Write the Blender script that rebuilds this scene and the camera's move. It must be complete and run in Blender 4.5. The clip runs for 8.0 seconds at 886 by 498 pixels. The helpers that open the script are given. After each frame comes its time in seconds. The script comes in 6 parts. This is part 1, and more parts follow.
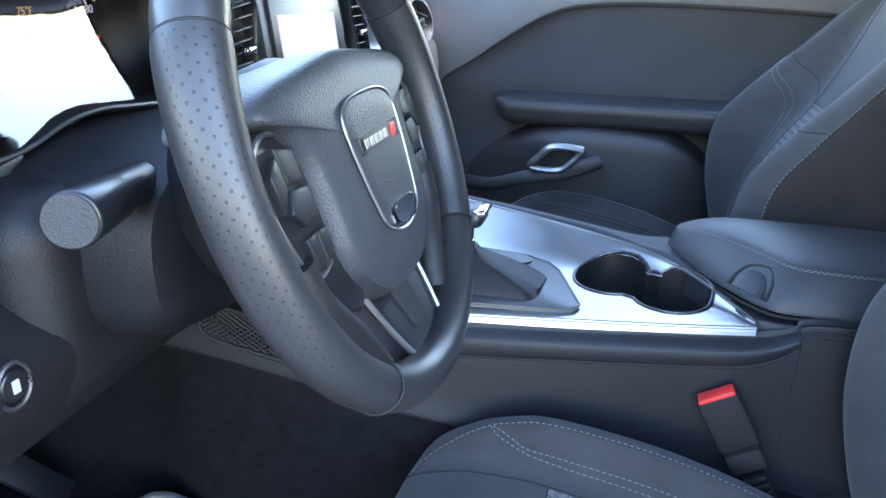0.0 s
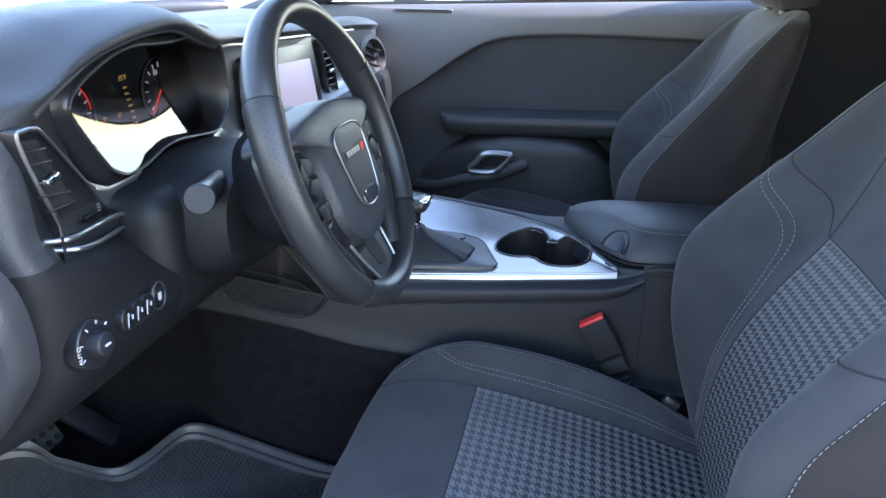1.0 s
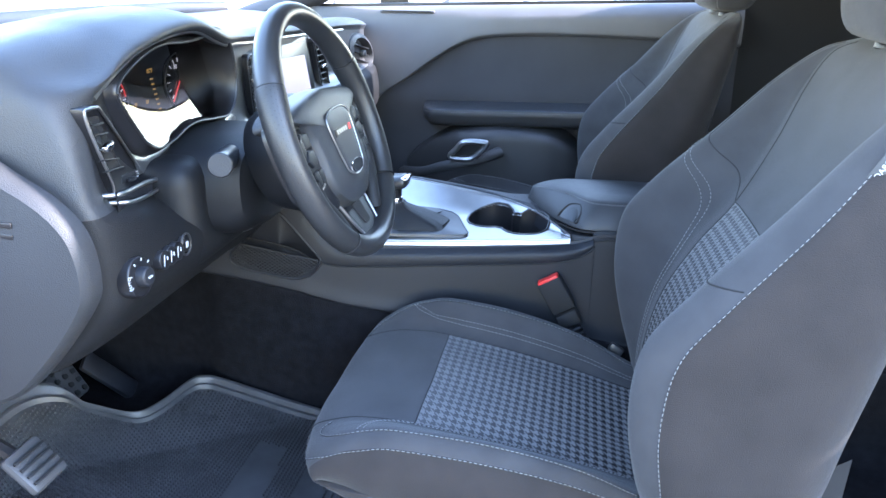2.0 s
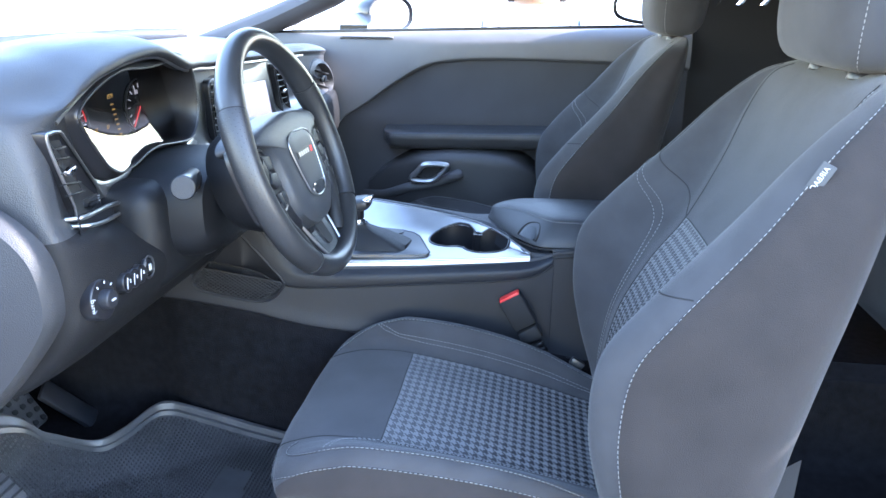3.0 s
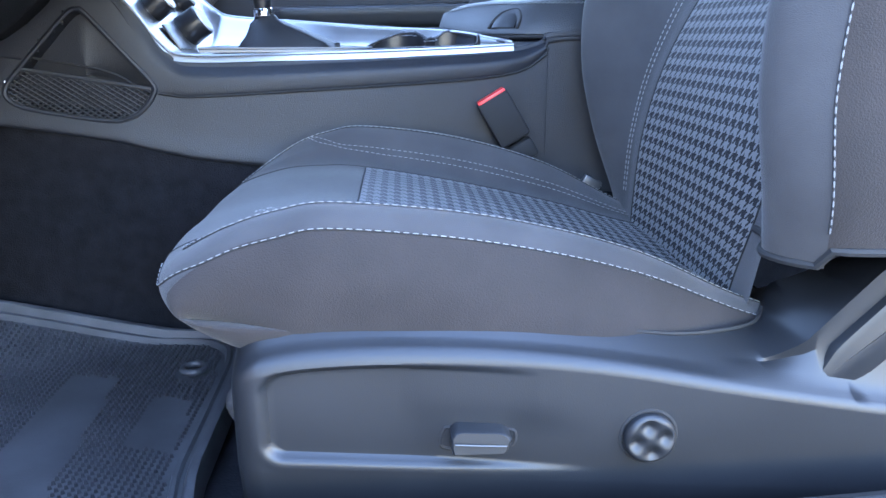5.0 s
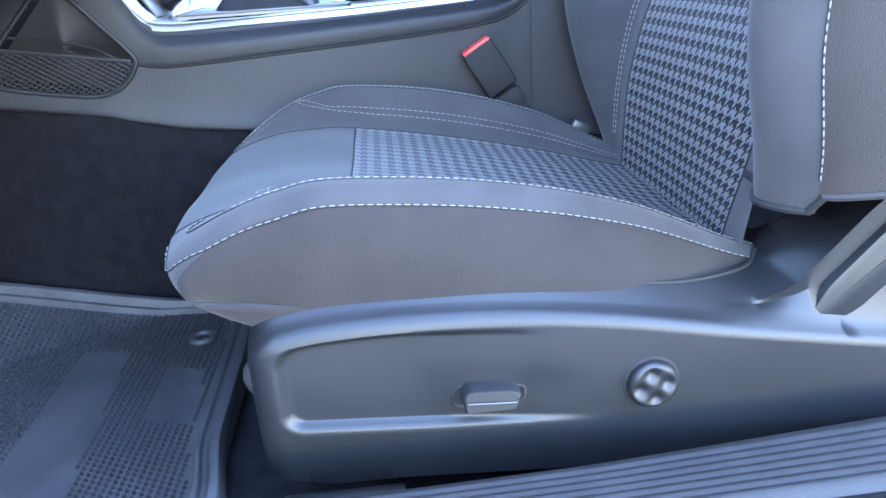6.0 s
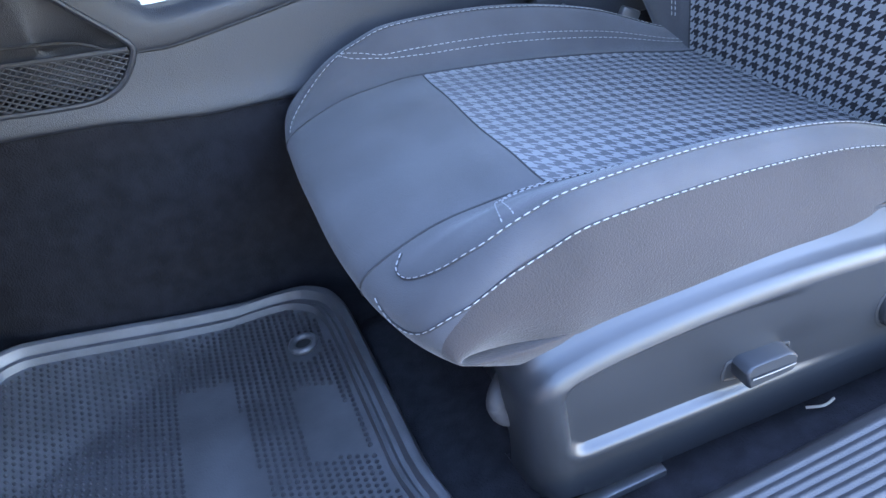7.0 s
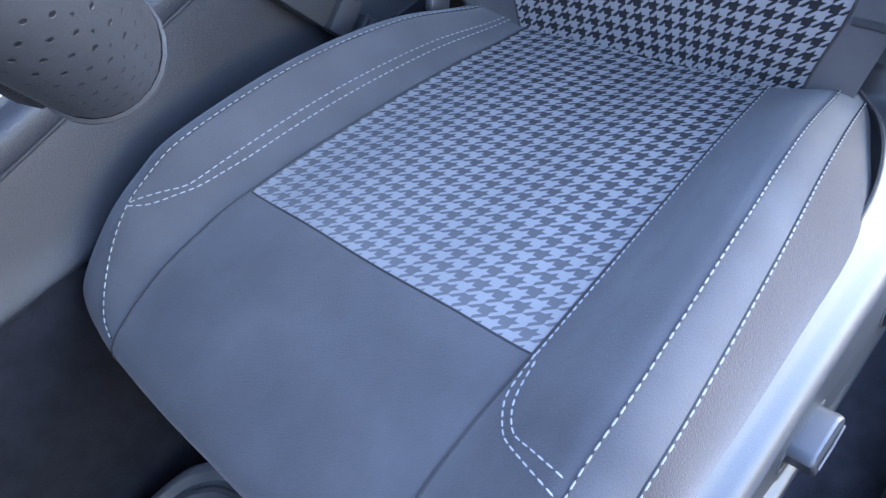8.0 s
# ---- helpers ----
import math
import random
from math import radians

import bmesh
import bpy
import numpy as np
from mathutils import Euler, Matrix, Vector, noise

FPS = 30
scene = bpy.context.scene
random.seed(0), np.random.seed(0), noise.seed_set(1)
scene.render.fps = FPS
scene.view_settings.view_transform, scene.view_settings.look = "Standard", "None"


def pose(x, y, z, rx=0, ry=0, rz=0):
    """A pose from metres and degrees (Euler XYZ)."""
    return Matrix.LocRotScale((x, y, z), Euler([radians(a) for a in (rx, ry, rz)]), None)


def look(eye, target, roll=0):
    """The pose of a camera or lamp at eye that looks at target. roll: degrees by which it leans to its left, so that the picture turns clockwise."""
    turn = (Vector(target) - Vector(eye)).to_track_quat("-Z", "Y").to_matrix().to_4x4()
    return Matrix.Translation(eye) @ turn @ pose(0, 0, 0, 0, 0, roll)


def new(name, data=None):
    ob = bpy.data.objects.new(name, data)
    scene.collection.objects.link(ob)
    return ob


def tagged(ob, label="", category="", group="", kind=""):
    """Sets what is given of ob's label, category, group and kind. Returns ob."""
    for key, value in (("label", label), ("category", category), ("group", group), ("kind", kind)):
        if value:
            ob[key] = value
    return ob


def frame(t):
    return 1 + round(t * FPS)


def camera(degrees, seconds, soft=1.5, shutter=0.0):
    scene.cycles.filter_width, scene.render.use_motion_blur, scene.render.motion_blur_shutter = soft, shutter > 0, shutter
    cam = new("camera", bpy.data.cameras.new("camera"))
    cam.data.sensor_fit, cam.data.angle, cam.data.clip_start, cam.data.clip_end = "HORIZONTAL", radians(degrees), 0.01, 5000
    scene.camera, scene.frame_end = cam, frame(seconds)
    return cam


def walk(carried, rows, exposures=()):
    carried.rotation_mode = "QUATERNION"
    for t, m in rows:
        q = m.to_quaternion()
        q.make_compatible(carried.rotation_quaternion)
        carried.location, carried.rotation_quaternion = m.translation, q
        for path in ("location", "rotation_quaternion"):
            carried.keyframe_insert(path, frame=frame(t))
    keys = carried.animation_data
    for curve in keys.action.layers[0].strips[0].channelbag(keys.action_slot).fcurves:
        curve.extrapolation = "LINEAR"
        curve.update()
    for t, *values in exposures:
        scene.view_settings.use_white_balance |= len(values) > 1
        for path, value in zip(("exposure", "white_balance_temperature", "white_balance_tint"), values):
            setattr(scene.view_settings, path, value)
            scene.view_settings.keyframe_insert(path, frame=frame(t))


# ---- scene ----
cam = camera(62.1, 8.0)
PATH = [
    (0, (0.032, -0.43, 1.018), (-0.418, 1.376, 0.286), 2.0),
    (0.5, (0.061, -0.556, 1.059), (-0.319, 1.274, 0.345), 1.2),
    (1, (0.117, -0.723, 1.089), (-0.239, 1.114, 0.384), 0.7),
    (1.5, (0.158, -0.832, 1.105), (-0.19, 1.004, 0.395), 0.5),
    (2.8, (0.18, -0.917, 1.104), (-0.097, 0.945, 0.429), 0.9),
    (3, (0.18, -0.91, 1.104), (-0.062, 0.968, 0.458), 0.6),
    (3.5, (0.126, -0.766, 1.059), (0.035, 1.158, 0.519), 0.4),
    (4, (0.065, -0.62, 0.934), (0.115, 1.324, 0.468), -0.2),
    (4.5, (0.042, -0.612, 0.77), (0.134, 1.323, 0.269), -0.2),
    (5, (0.039, -0.648, 0.704), (0.146, 1.269, 0.144), 0.0),
    (5.2, (0.051, -0.655, 0.723), (0.116, 1.238, 0.082), 0.2),
    (6.3, (-0.001, -0.643, 0.731), (0.189, 1.179, -0.072), -5.6),
    (6.5, (-0.045, -0.616, 0.764), (0.202, 1.146, -0.149), -6.6),
    (7, (-0.171, -0.5, 0.813), (0.222, 1.114, -0.302), -12.8),
    (7.5, (-0.169, -0.383, 0.86), (0.347, 1.038, -0.449), -19.7),
    (8, (-0.119, -0.283, 0.876), (0.577, 0.907, -0.573), -23.6),
]
EXPOSURE = [(0, 3.95, 5950, 19), (0.5, 3.35, 6150, 22), (1, 3.25, 6150, 22), (1.5, 3.75, 5950, 20), (3, 4.05, 5950, 20), (3.5, 3.9, 6150, 20), (4, 2.85, 6200, 21), (4.5, 3.25, 5950, 20), (5, 4.3, 5700, 23), (6.5, 4.65, 5800, 22), (7, 4.6, 5700, 24), (7.5, 4.65, 5800, 25), (8, 4.8, 6050, 26)]
walk(cam, [(t, look(eye, target, roll)) for t, eye, target, roll in PATH], EXPOSURE)

# ---- light ----
world = bpy.data.worlds.new("sky")
scene.world = world
world.use_nodes = True
wn = world.node_tree.nodes
sky = wn.new("ShaderNodeTexSky")
sky.sky_type, sky.sun_disc = "NISHITA", False
sky.sun_elevation, sky.sun_rotation = radians(34), radians(79.3)
world.node_tree.links.new(sky.outputs[0], wn["Background"].inputs[0])
wn["Background"].inputs[1].default_value = 0.15
sky.air_density, sky.dust_density, sky.ozone_density = 1.6, 0.4, 1.5
sun = new("sun", bpy.data.lights.new("sun", "SUN"))
sun.data.energy, sun.data.angle, sun.data.color = 2.2, radians(0.6), (1.0, 0.95, 0.89)
sun.matrix_world = look((9, 1.7, 6.2), (0, 0, 0))
scene.view_settings.exposure = 3.3


# ---- materials ----
def material(name, base, rough=0.6, metal=0.0, vary=0.15, vary_scale=9.0, grain=0.0, grain_scale=900.0, kind="noise", coat=0.0, sheen=0.0, spec=0.5):
    m = bpy.data.materials.new(name)
    m.use_nodes = True
    nt = m.node_tree
    n, l = nt.nodes, nt.links
    b = n["Principled BSDF"]
    b.inputs["Roughness"].default_value = rough
    b.inputs["Metallic"].default_value = metal
    b.inputs["Coat Weight"].default_value = coat
    b.inputs["Sheen Weight"].default_value = sheen
    b.inputs["Specular IOR Level"].default_value = spec
    co = n.new("ShaderNodeTexCoord")
    no = n.new("ShaderNodeTexNoise")
    no.inputs["Scale"].default_value, no.inputs["Detail"].default_value = vary_scale, 5
    l.new(co.outputs["Object"], no.inputs["Vector"])
    ramp = n.new("ShaderNodeValToRGB")
    for e, k in zip(ramp.color_ramp.elements, (1 - vary, 1 + vary)):
        e.color = (*[min(1, c * k) for c in base], 1)
    ramp.color_ramp.elements[0].position, ramp.color_ramp.elements[1].position = 0.3, 0.7
    l.new(no.outputs[0], ramp.inputs[0])
    l.new(ramp.outputs[0], b.inputs["Base Color"])
    rr = n.new("ShaderNodeMapRange")
    rr.inputs["To Min"].default_value, rr.inputs["To Max"].default_value = max(0, rough - 0.07), min(1, rough + 0.07)
    l.new(no.outputs[0], rr.inputs[0])
    l.new(rr.outputs[0], b.inputs["Roughness"])
    if grain:
        g = n.new("ShaderNodeTexVoronoi" if kind == "leather" else "ShaderNodeTexNoise")
        g.inputs["Scale"].default_value = grain_scale
        l.new(co.outputs["Object"], g.inputs["Vector"])
        bump = n.new("ShaderNodeBump")
        bump.inputs["Strength"].default_value, bump.inputs["Distance"].default_value = grain, 0.001
        l.new(g.outputs[0], bump.inputs["Height"])
        l.new(bump.outputs[0], b.inputs["Normal"])
    return m


def houndstooth(name, fade0, fade1):
    """Woven check in cloth, 12 mm repeat, whose contrast fades along the panel from fade0 to fade1 metres."""
    m = bpy.data.materials.new(name)
    m.use_nodes = True
    nt = m.node_tree
    n, l = nt.nodes, nt.links

    def calc(op, a, b=None):
        k = n.new("ShaderNodeMath")
        k.operation = op
        for i, v in enumerate((a, b)):
            if v is None:
                continue
            if isinstance(v, (int, float)):
                k.inputs[i].default_value = v
            else:
                l.new(v, k.inputs[i])
        return k.outputs[0]

    uv = n.new("ShaderNodeUVMap")
    sep = n.new("ShaderNodeSeparateXYZ")
    l.new(uv.outputs[0], sep.inputs[0])
    cell = 0.0125
    u, v = calc("DIVIDE", sep.outputs[0], cell), calc("DIVIDE", sep.outputs[1], cell)
    a = calc("LESS_THAN", calc("FRACT", u), 0.5)
    b = calc("LESS_THAN", calc("FRACT", v), 0.5)
    tw = calc("LESS_THAN", calc("FRACT", calc("MULTIPLY", calc("ADD", u, v), 2.0)), 0.5)
    check = calc("ADD", calc("MULTIPLY", tw, a), calc("MULTIPLY", calc("SUBTRACT", 1.0, tw), b))
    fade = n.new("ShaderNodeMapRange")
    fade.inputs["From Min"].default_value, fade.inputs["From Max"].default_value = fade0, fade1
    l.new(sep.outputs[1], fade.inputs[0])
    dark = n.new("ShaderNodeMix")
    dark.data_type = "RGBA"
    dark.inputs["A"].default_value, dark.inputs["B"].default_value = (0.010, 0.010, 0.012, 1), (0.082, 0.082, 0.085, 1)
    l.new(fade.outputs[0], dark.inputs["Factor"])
    mix = n.new("ShaderNodeMix")
    mix.data_type = "RGBA"
    mix.inputs["B"].default_value = (0.16, 0.158, 0.16, 1)
    l.new(check, mix.inputs["Factor"])
    l.new(dark.outputs["Result"], mix.inputs["A"])
    thread = n.new("ShaderNodeTexWave")
    thread.inputs["Scale"].default_value, thread.inputs["Distortion"].default_value = 320, 1.5
    l.new(uv.outputs[0], thread.inputs["Vector"])
    bump = n.new("ShaderNodeBump")
    bump.inputs["Strength"].default_value, bump.inputs["Distance"].default_value = 0.25, 0.0008
    l.new(calc("ADD", thread.outputs["Fac"], check), bump.inputs["Height"])
    p = n["Principled BSDF"]
    p.inputs["Roughness"].default_value, p.inputs["Sheen Weight"].default_value = 0.8, 0.04
    p.inputs["Specular IOR Level"].default_value = 0.1
    l.new(mix.outputs["Result"], p.inputs["Base Color"])
    l.new(bump.outputs[0], p.inputs["Normal"])
    return m


def glass(name, tint=(1, 1, 1), gloss=0.02, strength=1.45):
    m = bpy.data.materials.new(name)
    m.use_nodes = True
    n, l = m.node_tree.nodes, m.node_tree.links
    tr, gl, fr, mx = n.new("ShaderNodeBsdfTransparent"), n.new("ShaderNodeBsdfGlossy"), n.new("ShaderNodeFresnel"), n.new("ShaderNodeMixShader")
    tr.inputs[0].default_value, gl.inputs["Roughness"].default_value, fr.inputs[0].default_value = (*tint, 1), gloss, strength
    l.new(fr.outputs[0], mx.inputs[0])
    l.new(tr.outputs[0], mx.inputs[1])
    l.new(gl.outputs[0], mx.inputs[2])
    l.new(mx.outputs[0], n["Material Output"].inputs[0])
    return m


def glow(name, color, strength):
    m = bpy.data.materials.new(name)
    m.use_nodes = True
    b = m.node_tree.nodes["Principled BSDF"]
    b.inputs["Base Color"].default_value = (*[0.3 * c for c in color], 1)
    b.inputs["Emission Color"].default_value, b.inputs["Emission Strength"].default_value = (*color, 1), strength
    return m


CLOTH = material("black_cloth", (0.0445, 0.044, 0.0465), 0.85, vary=0.16, vary_scale=22, grain=0.35, grain_scale=1300, sheen=0.14, spec=0.2)
# Side cloth browned and dimmed: warm ground bounce painted into its colour.
CLOTH_SIDE = material("bounce_tinted_ribbed_cloth", (0.0265, 0.0225, 0.0215), 0.85, vary=0.16, vary_scale=22, grain=0.5, grain_scale=1000, sheen=0.12, spec=0.2)
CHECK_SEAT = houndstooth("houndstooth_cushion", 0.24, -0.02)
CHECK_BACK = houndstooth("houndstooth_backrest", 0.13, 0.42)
THREAD = material("pale_thread", (0.215, 0.215, 0.215), 0.7, vary=0.1)
# Seam colour, also used for painted shade in gaps and openings.
PIPING = material("seam_and_gap_shade", (0.012, 0.012, 0.013), 0.8)
DASH = material("soft_dash_vinyl", (0.036, 0.038, 0.042), 0.45, vary=0.1, grain=0.3, grain_scale=750, kind="leather", spec=0.45)
PLASTIC = material("grained_black_plastic", (0.0118, 0.013, 0.0172), 0.5, vary=0.15, grain=0.3, grain_scale=1100, kind="leather")
SHIELD = material("satin_black_plastic", (0.0135, 0.0148, 0.0172), 0.42, vary=0.14, grain=0.12, grain_scale=1400, spec=0.5)
BLACK = material("smooth_black_plastic", (0.012, 0.012, 0.014), 0.32, vary=0.1)
# Black vinyl raised in tone: window glare and haze painted into its colour.
HAZED_DOORSKIN = material("door_vinyl", (0.11, 0.108, 0.112), 0.55, vary=0.1, grain=0.25, grain_scale=800, kind="leather")
DOORLOWER = material("lower_door_vinyl", (0.045, 0.044, 0.046), 0.6, vary=0.1, grain=0.25, grain_scale=800, kind="leather")
DOORCLOTH = material("door_insert_cloth", (0.042, 0.042, 0.047), 0.85, grain=0.2, grain_scale=1500, sheen=0.2)
LEATHER = material("wheel_leather", (0.02, 0.0205, 0.022), 0.36, vary=0.15, grain=0.06, grain_scale=1200, kind="leather", spec=0.8)
SILVER = material("satin_silver_trim", (0.40, 0.395, 0.39), 0.34, metal=0.95, vary=0.06, vary_scale=30)
DARKSILVER = material("graphite_trim", (0.11, 0.112, 0.118), 0.42, metal=0.8, vary=0.08)
FACEPLATE = material("face_plate_trim", (0.22, 0.222, 0.23), 0.38, metal=0.9, vary=0.08)
CHROME = material("chrome", (0.75, 0.75, 0.76), 0.12, metal=1.0, vary=0.03)
RED = material("red_button", (0.75, 0.04, 0.035), 0.4, vary=0.08)
CARPET = material("black_carpet", (0.017, 0.017, 0.0205), 0.95, vary=0.35, vary_scale=60, grain=1.0, grain_scale=500, spec=0.15)
RUBBER = material("rubber_mat", (0.054, 0.055, 0.06), 0.42, vary=0.3, vary_scale=24, grain=0.25, grain_scale=700, spec=0.7)
STUD = material("dark_rubber_studs", (0.022, 0.0225, 0.026), 0.36, vary=0.2, grain=0.1, spec=0.7)
# Darker copy of the carpet: footwell shade put into its colour.
SHADED_LINING = material("shaded_black_lining", (0.0095, 0.0095, 0.0115), 0.97, vary=0.3, vary_scale=60, grain=0.9, grain_scale=600, spec=0.1)
HEADLINER = material("grey_headliner", (0.16, 0.16, 0.165), 0.9, grain=0.2)
PILLAR = material("pillar_trim", (0.05, 0.05, 0.055), 0.7, grain=0.25, grain_scale=900)
BODYPAINT = material("white_body_paint", (0.75, 0.76, 0.77), 0.25, vary=0.04, coat=0.5)
ASPHALT = material("asphalt", (0.05, 0.05, 0.051), 0.9, vary=0.25, vary_scale=3, grain=0.6, grain_scale=120)
SCREENGLASS = material("screen_glass", (0.012, 0.012, 0.014), 0.08, vary=0.02)
GLASS = glass("window_glass", (0.95, 0.97, 0.965), 0.02, 1.1)
LENS = glass("cluster_lens", (0.85, 0.85, 0.85), 0.03, 1.85)
MIRROR = material("mirror_glass", (0.9, 0.9, 0.9), 0.02, metal=1.0, vary=0.01)
WHITEPRINT = material("white_print", (0.42, 0.43, 0.45), 0.55)


def perforated(name):
    """Black leather with rows of punched holes, 5 mm apart along and round the bar."""
    m = material(name, (0.02, 0.0205, 0.022), 0.42, vary=0.12, grain=0.06, grain_scale=1200, kind="leather", spec=0.6)
    n, l = m.node_tree.nodes, m.node_tree.links
    uv = n.new("ShaderNodeUVMap")
    dots = n.new("ShaderNodeTexVoronoi")
    dots.inputs["Scale"].default_value, dots.inputs["Randomness"].default_value = 185, 0.0
    turn = n.new("ShaderNodeMapping")
    turn.inputs["Rotation"].default_value = (0, 0, radians(45))
    l.new(uv.outputs[0], turn.inputs[0])
    l.new(turn.outputs[0], dots.inputs["Vector"])
    hole = n.new("ShaderNodeMapRange")
    hole.inputs["From Min"].default_value, hole.inputs["From Max"].default_value = 0.10, 0.14
    l.new(dots.outputs["Distance"], hole.inputs[0])
    b = n["Principled BSDF"]
    base = b.inputs["Base Color"].links[0].from_socket
    pit = n.new("ShaderNodeMix")
    pit.data_type, pit.blend_type = "RGBA", "MULTIPLY"
    pit.inputs["Factor"].default_value = 0.95
    l.new(base, pit.inputs["A"])
    l.new(hole.outputs[0], pit.inputs["B"])
    l.new(pit.outputs["Result"], b.inputs["Base Color"])
    old = b.inputs["Normal"].links[0].from_socket
    bump = n.new("ShaderNodeBump")
    bump.inputs["Strength"].default_value, bump.inputs["Distance"].default_value = 0.6, 0.0005
    l.new(hole.outputs[0], bump.inputs["Height"])
    l.new(old, bump.inputs["Normal"])
    l.new(bump.outputs[0], b.inputs["Normal"])
    return m


PERFORATED = perforated("perforated_leather")
QUARTER = material("dark_quarter_trim", (0.012, 0.012, 0.013), 0.8, vary=0.1, grain=0.2)
SILLTRIM = material("sill_plastic", (0.018, 0.0185, 0.0205), 0.55, vary=0.2, vary_scale=30, grain=0.3, grain_scale=900)
# Dash vinyl and black plastic, darkened to carry the shade below the dash.
SHADED_KNEE = material("shaded_knee_vinyl", (0.0075, 0.0078, 0.009), 0.58, vary=0.1, grain=0.3, grain_scale=750, kind="leather", spec=0.3)
SHADED_COLUMN = material("shaded_column_plastic", (0.0075, 0.008, 0.0095), 0.5, vary=0.12, grain=0.25, grain_scale=1100, kind="leather", spec=0.35)
CAPFACE = material("pale_cap_face", (0.62, 0.62, 0.64), 0.4, vary=0.08)
CAPSKIN = material("end_cap_vinyl", (0.03, 0.031, 0.034), 0.55, vary=0.12, grain=0.3, grain_scale=750, kind="leather", spec=0.35)
NETTING = material("net_pocket", (0.03, 0.03, 0.033), 0.8, vary=0.2)
BOOT = material("shift_boot_leather", (0.008, 0.008, 0.009), 0.55, vary=0.15, grain=0.25, grain_scale=900, kind="leather")
AMBER = glow("amber_display", (1.0, 0.62, 0.16), 0.03)
REDGLOW = glow("red_needle", (1.0, 0.06, 0.05), 0.06)
PALEGLOW = glow("pale_gauge_marks", (0.8, 0.8, 0.85), 0.04)
SCREENLIT = glow("lit_screen", (0.78, 0.72, 0.9), 0.055)
GREENGLOW = glow("green_telltale", (0.1, 0.9, 0.2), 0.06)


# ---- mesh tools ----
def part(name, bm, mat, parent=None, label="", smooth=True):
    me = bpy.data.meshes.new(name)
    bmesh.ops.recalc_face_normals(bm, faces=bm.faces)
    bm.to_mesh(me)
    bm.free()
    me.materials.append(mat)
    for p in me.polygons:
        p.use_smooth = smooth
    ob = new(name, me)
    if smooth:
        me.set_sharp_from_angle(angle=radians(38))
    if parent:
        ob.parent = parent
    if label:
        tagged(ob, label)
    return ob


def thing(name, label, category, at=(0, 0, 0), group="", kind=""):
    ob = new(name)
    ob.empty_display_size = 0.05
    return tagged(ob, label, category, group, kind)


def cr(p0, p1, p2, p3, t):
    return 0.5 * ((2 * p1) + (p2 - p0) * t + (2 * p0 - 5 * p1 + 4 * p2 - p3) * t * t + (3 * p1 - p0 - 3 * p2 + p3) * t ** 3)


def spline(pts, n=6, closed=False):
    """A smooth line through the points, n steps to each stretch."""
    pts = [np.array(p, float) for p in pts]
    m = len(pts)
    out = []
    for i in range(m if closed else m - 1):
        if closed:
            q = [pts[(i + k) % m] for k in (-1, 0, 1, 2)]
        else:
            q = [pts[max(i - 1, 0)], pts[i], pts[i + 1], pts[min(i + 2, m - 1)]]
        out += [cr(*q, k / n) for k in range(n)]
    if not closed:
        out.append(pts[-1])
    return out


class Patch:
    """A smooth surface through a grid of points, read at (s, v): row s, column v."""

    def __init__(self, grid):
        self.g = np.array(grid, float)
        self.ns, self.nv = self.g.shape[:2]

    def at(self, s, v):
        s, v = min(max(s, 0), self.ns - 1), min(max(v, 0), self.nv - 1)
        i, j = min(int(s), self.ns - 2), min(int(v), self.nv - 2)
        cols = []
        for a in (-1, 0, 1, 2):
            ii = min(max(i + a, 0), self.ns - 1)
            cols.append(cr(*[self.g[ii, min(max(j + b, 0), self.nv - 1)] for b in (-1, 0, 1, 2)], v - j))
        return cr(*cols, s - i)

    def normal(self, s, v):
        e = 0.02
        a = self.at(s + e, v) - self.at(s - e, v)
        b = self.at(s, v + e) - self.at(s, v - e)
        k = np.cross(a, b)
        return k / (np.linalg.norm(k) + 1e-9)

    def mesh(self, s0, s1, v0, v1, n=5, uv=False, flip=1):
        a = np.linspace(s0, s1, max(2, int(round((s1 - s0) * n)) + 1))
        b = np.linspace(v0, v1, max(2, int(round((v1 - v0) * n)) + 1))
        bm = bmesh.new()
        rows = [[bm.verts.new(self.at(x, y)) for y in b] for x in a]
        lay = bm.loops.layers.uv.new("UVMap") if uv else None
        if uv:
            mid = rows[len(rows) // 2]
            us = np.cumsum([0] + [(mid[k + 1].co - mid[k].co).length for k in range(len(mid) - 1)])
            ctr = [r[len(r) // 2] for r in rows]
            vs = np.cumsum([0] + [(ctr[k + 1].co - ctr[k].co).length for k in range(len(ctr) - 1)])
        for i in range(len(a) - 1):
            for j in range(len(b) - 1):
                f = bm.faces.new((rows[i][j], rows[i][j + 1], rows[i + 1][j + 1], rows[i + 1][j]))
                if uv:
                    for lp, (p, q) in zip(f.loops, ((i, j), (i, j + 1), (i + 1, j + 1), (i + 1, j))):
                        lp[lay].uv = (us[q], vs[p])
        return bm


def sheet(rows, closed=False, capped=False):
    """Faces between rows of points; closed: each row is a ring; capped: ends filled."""
    bm = bmesh.new()
    vs = [[bm.verts.new(tuple(p)) for p in r] for r in rows]
    m = len(vs[0])
    for a, b in zip(vs, vs[1:]):
        for j in range(m if closed else m - 1):
            k = (j + 1) % m
            bm.faces.new((a[j], a[k], b[k], b[j]))
    if capped:
        bm.faces.new(vs[0][::-1])
        bm.faces.new(vs[-1])
    return bm


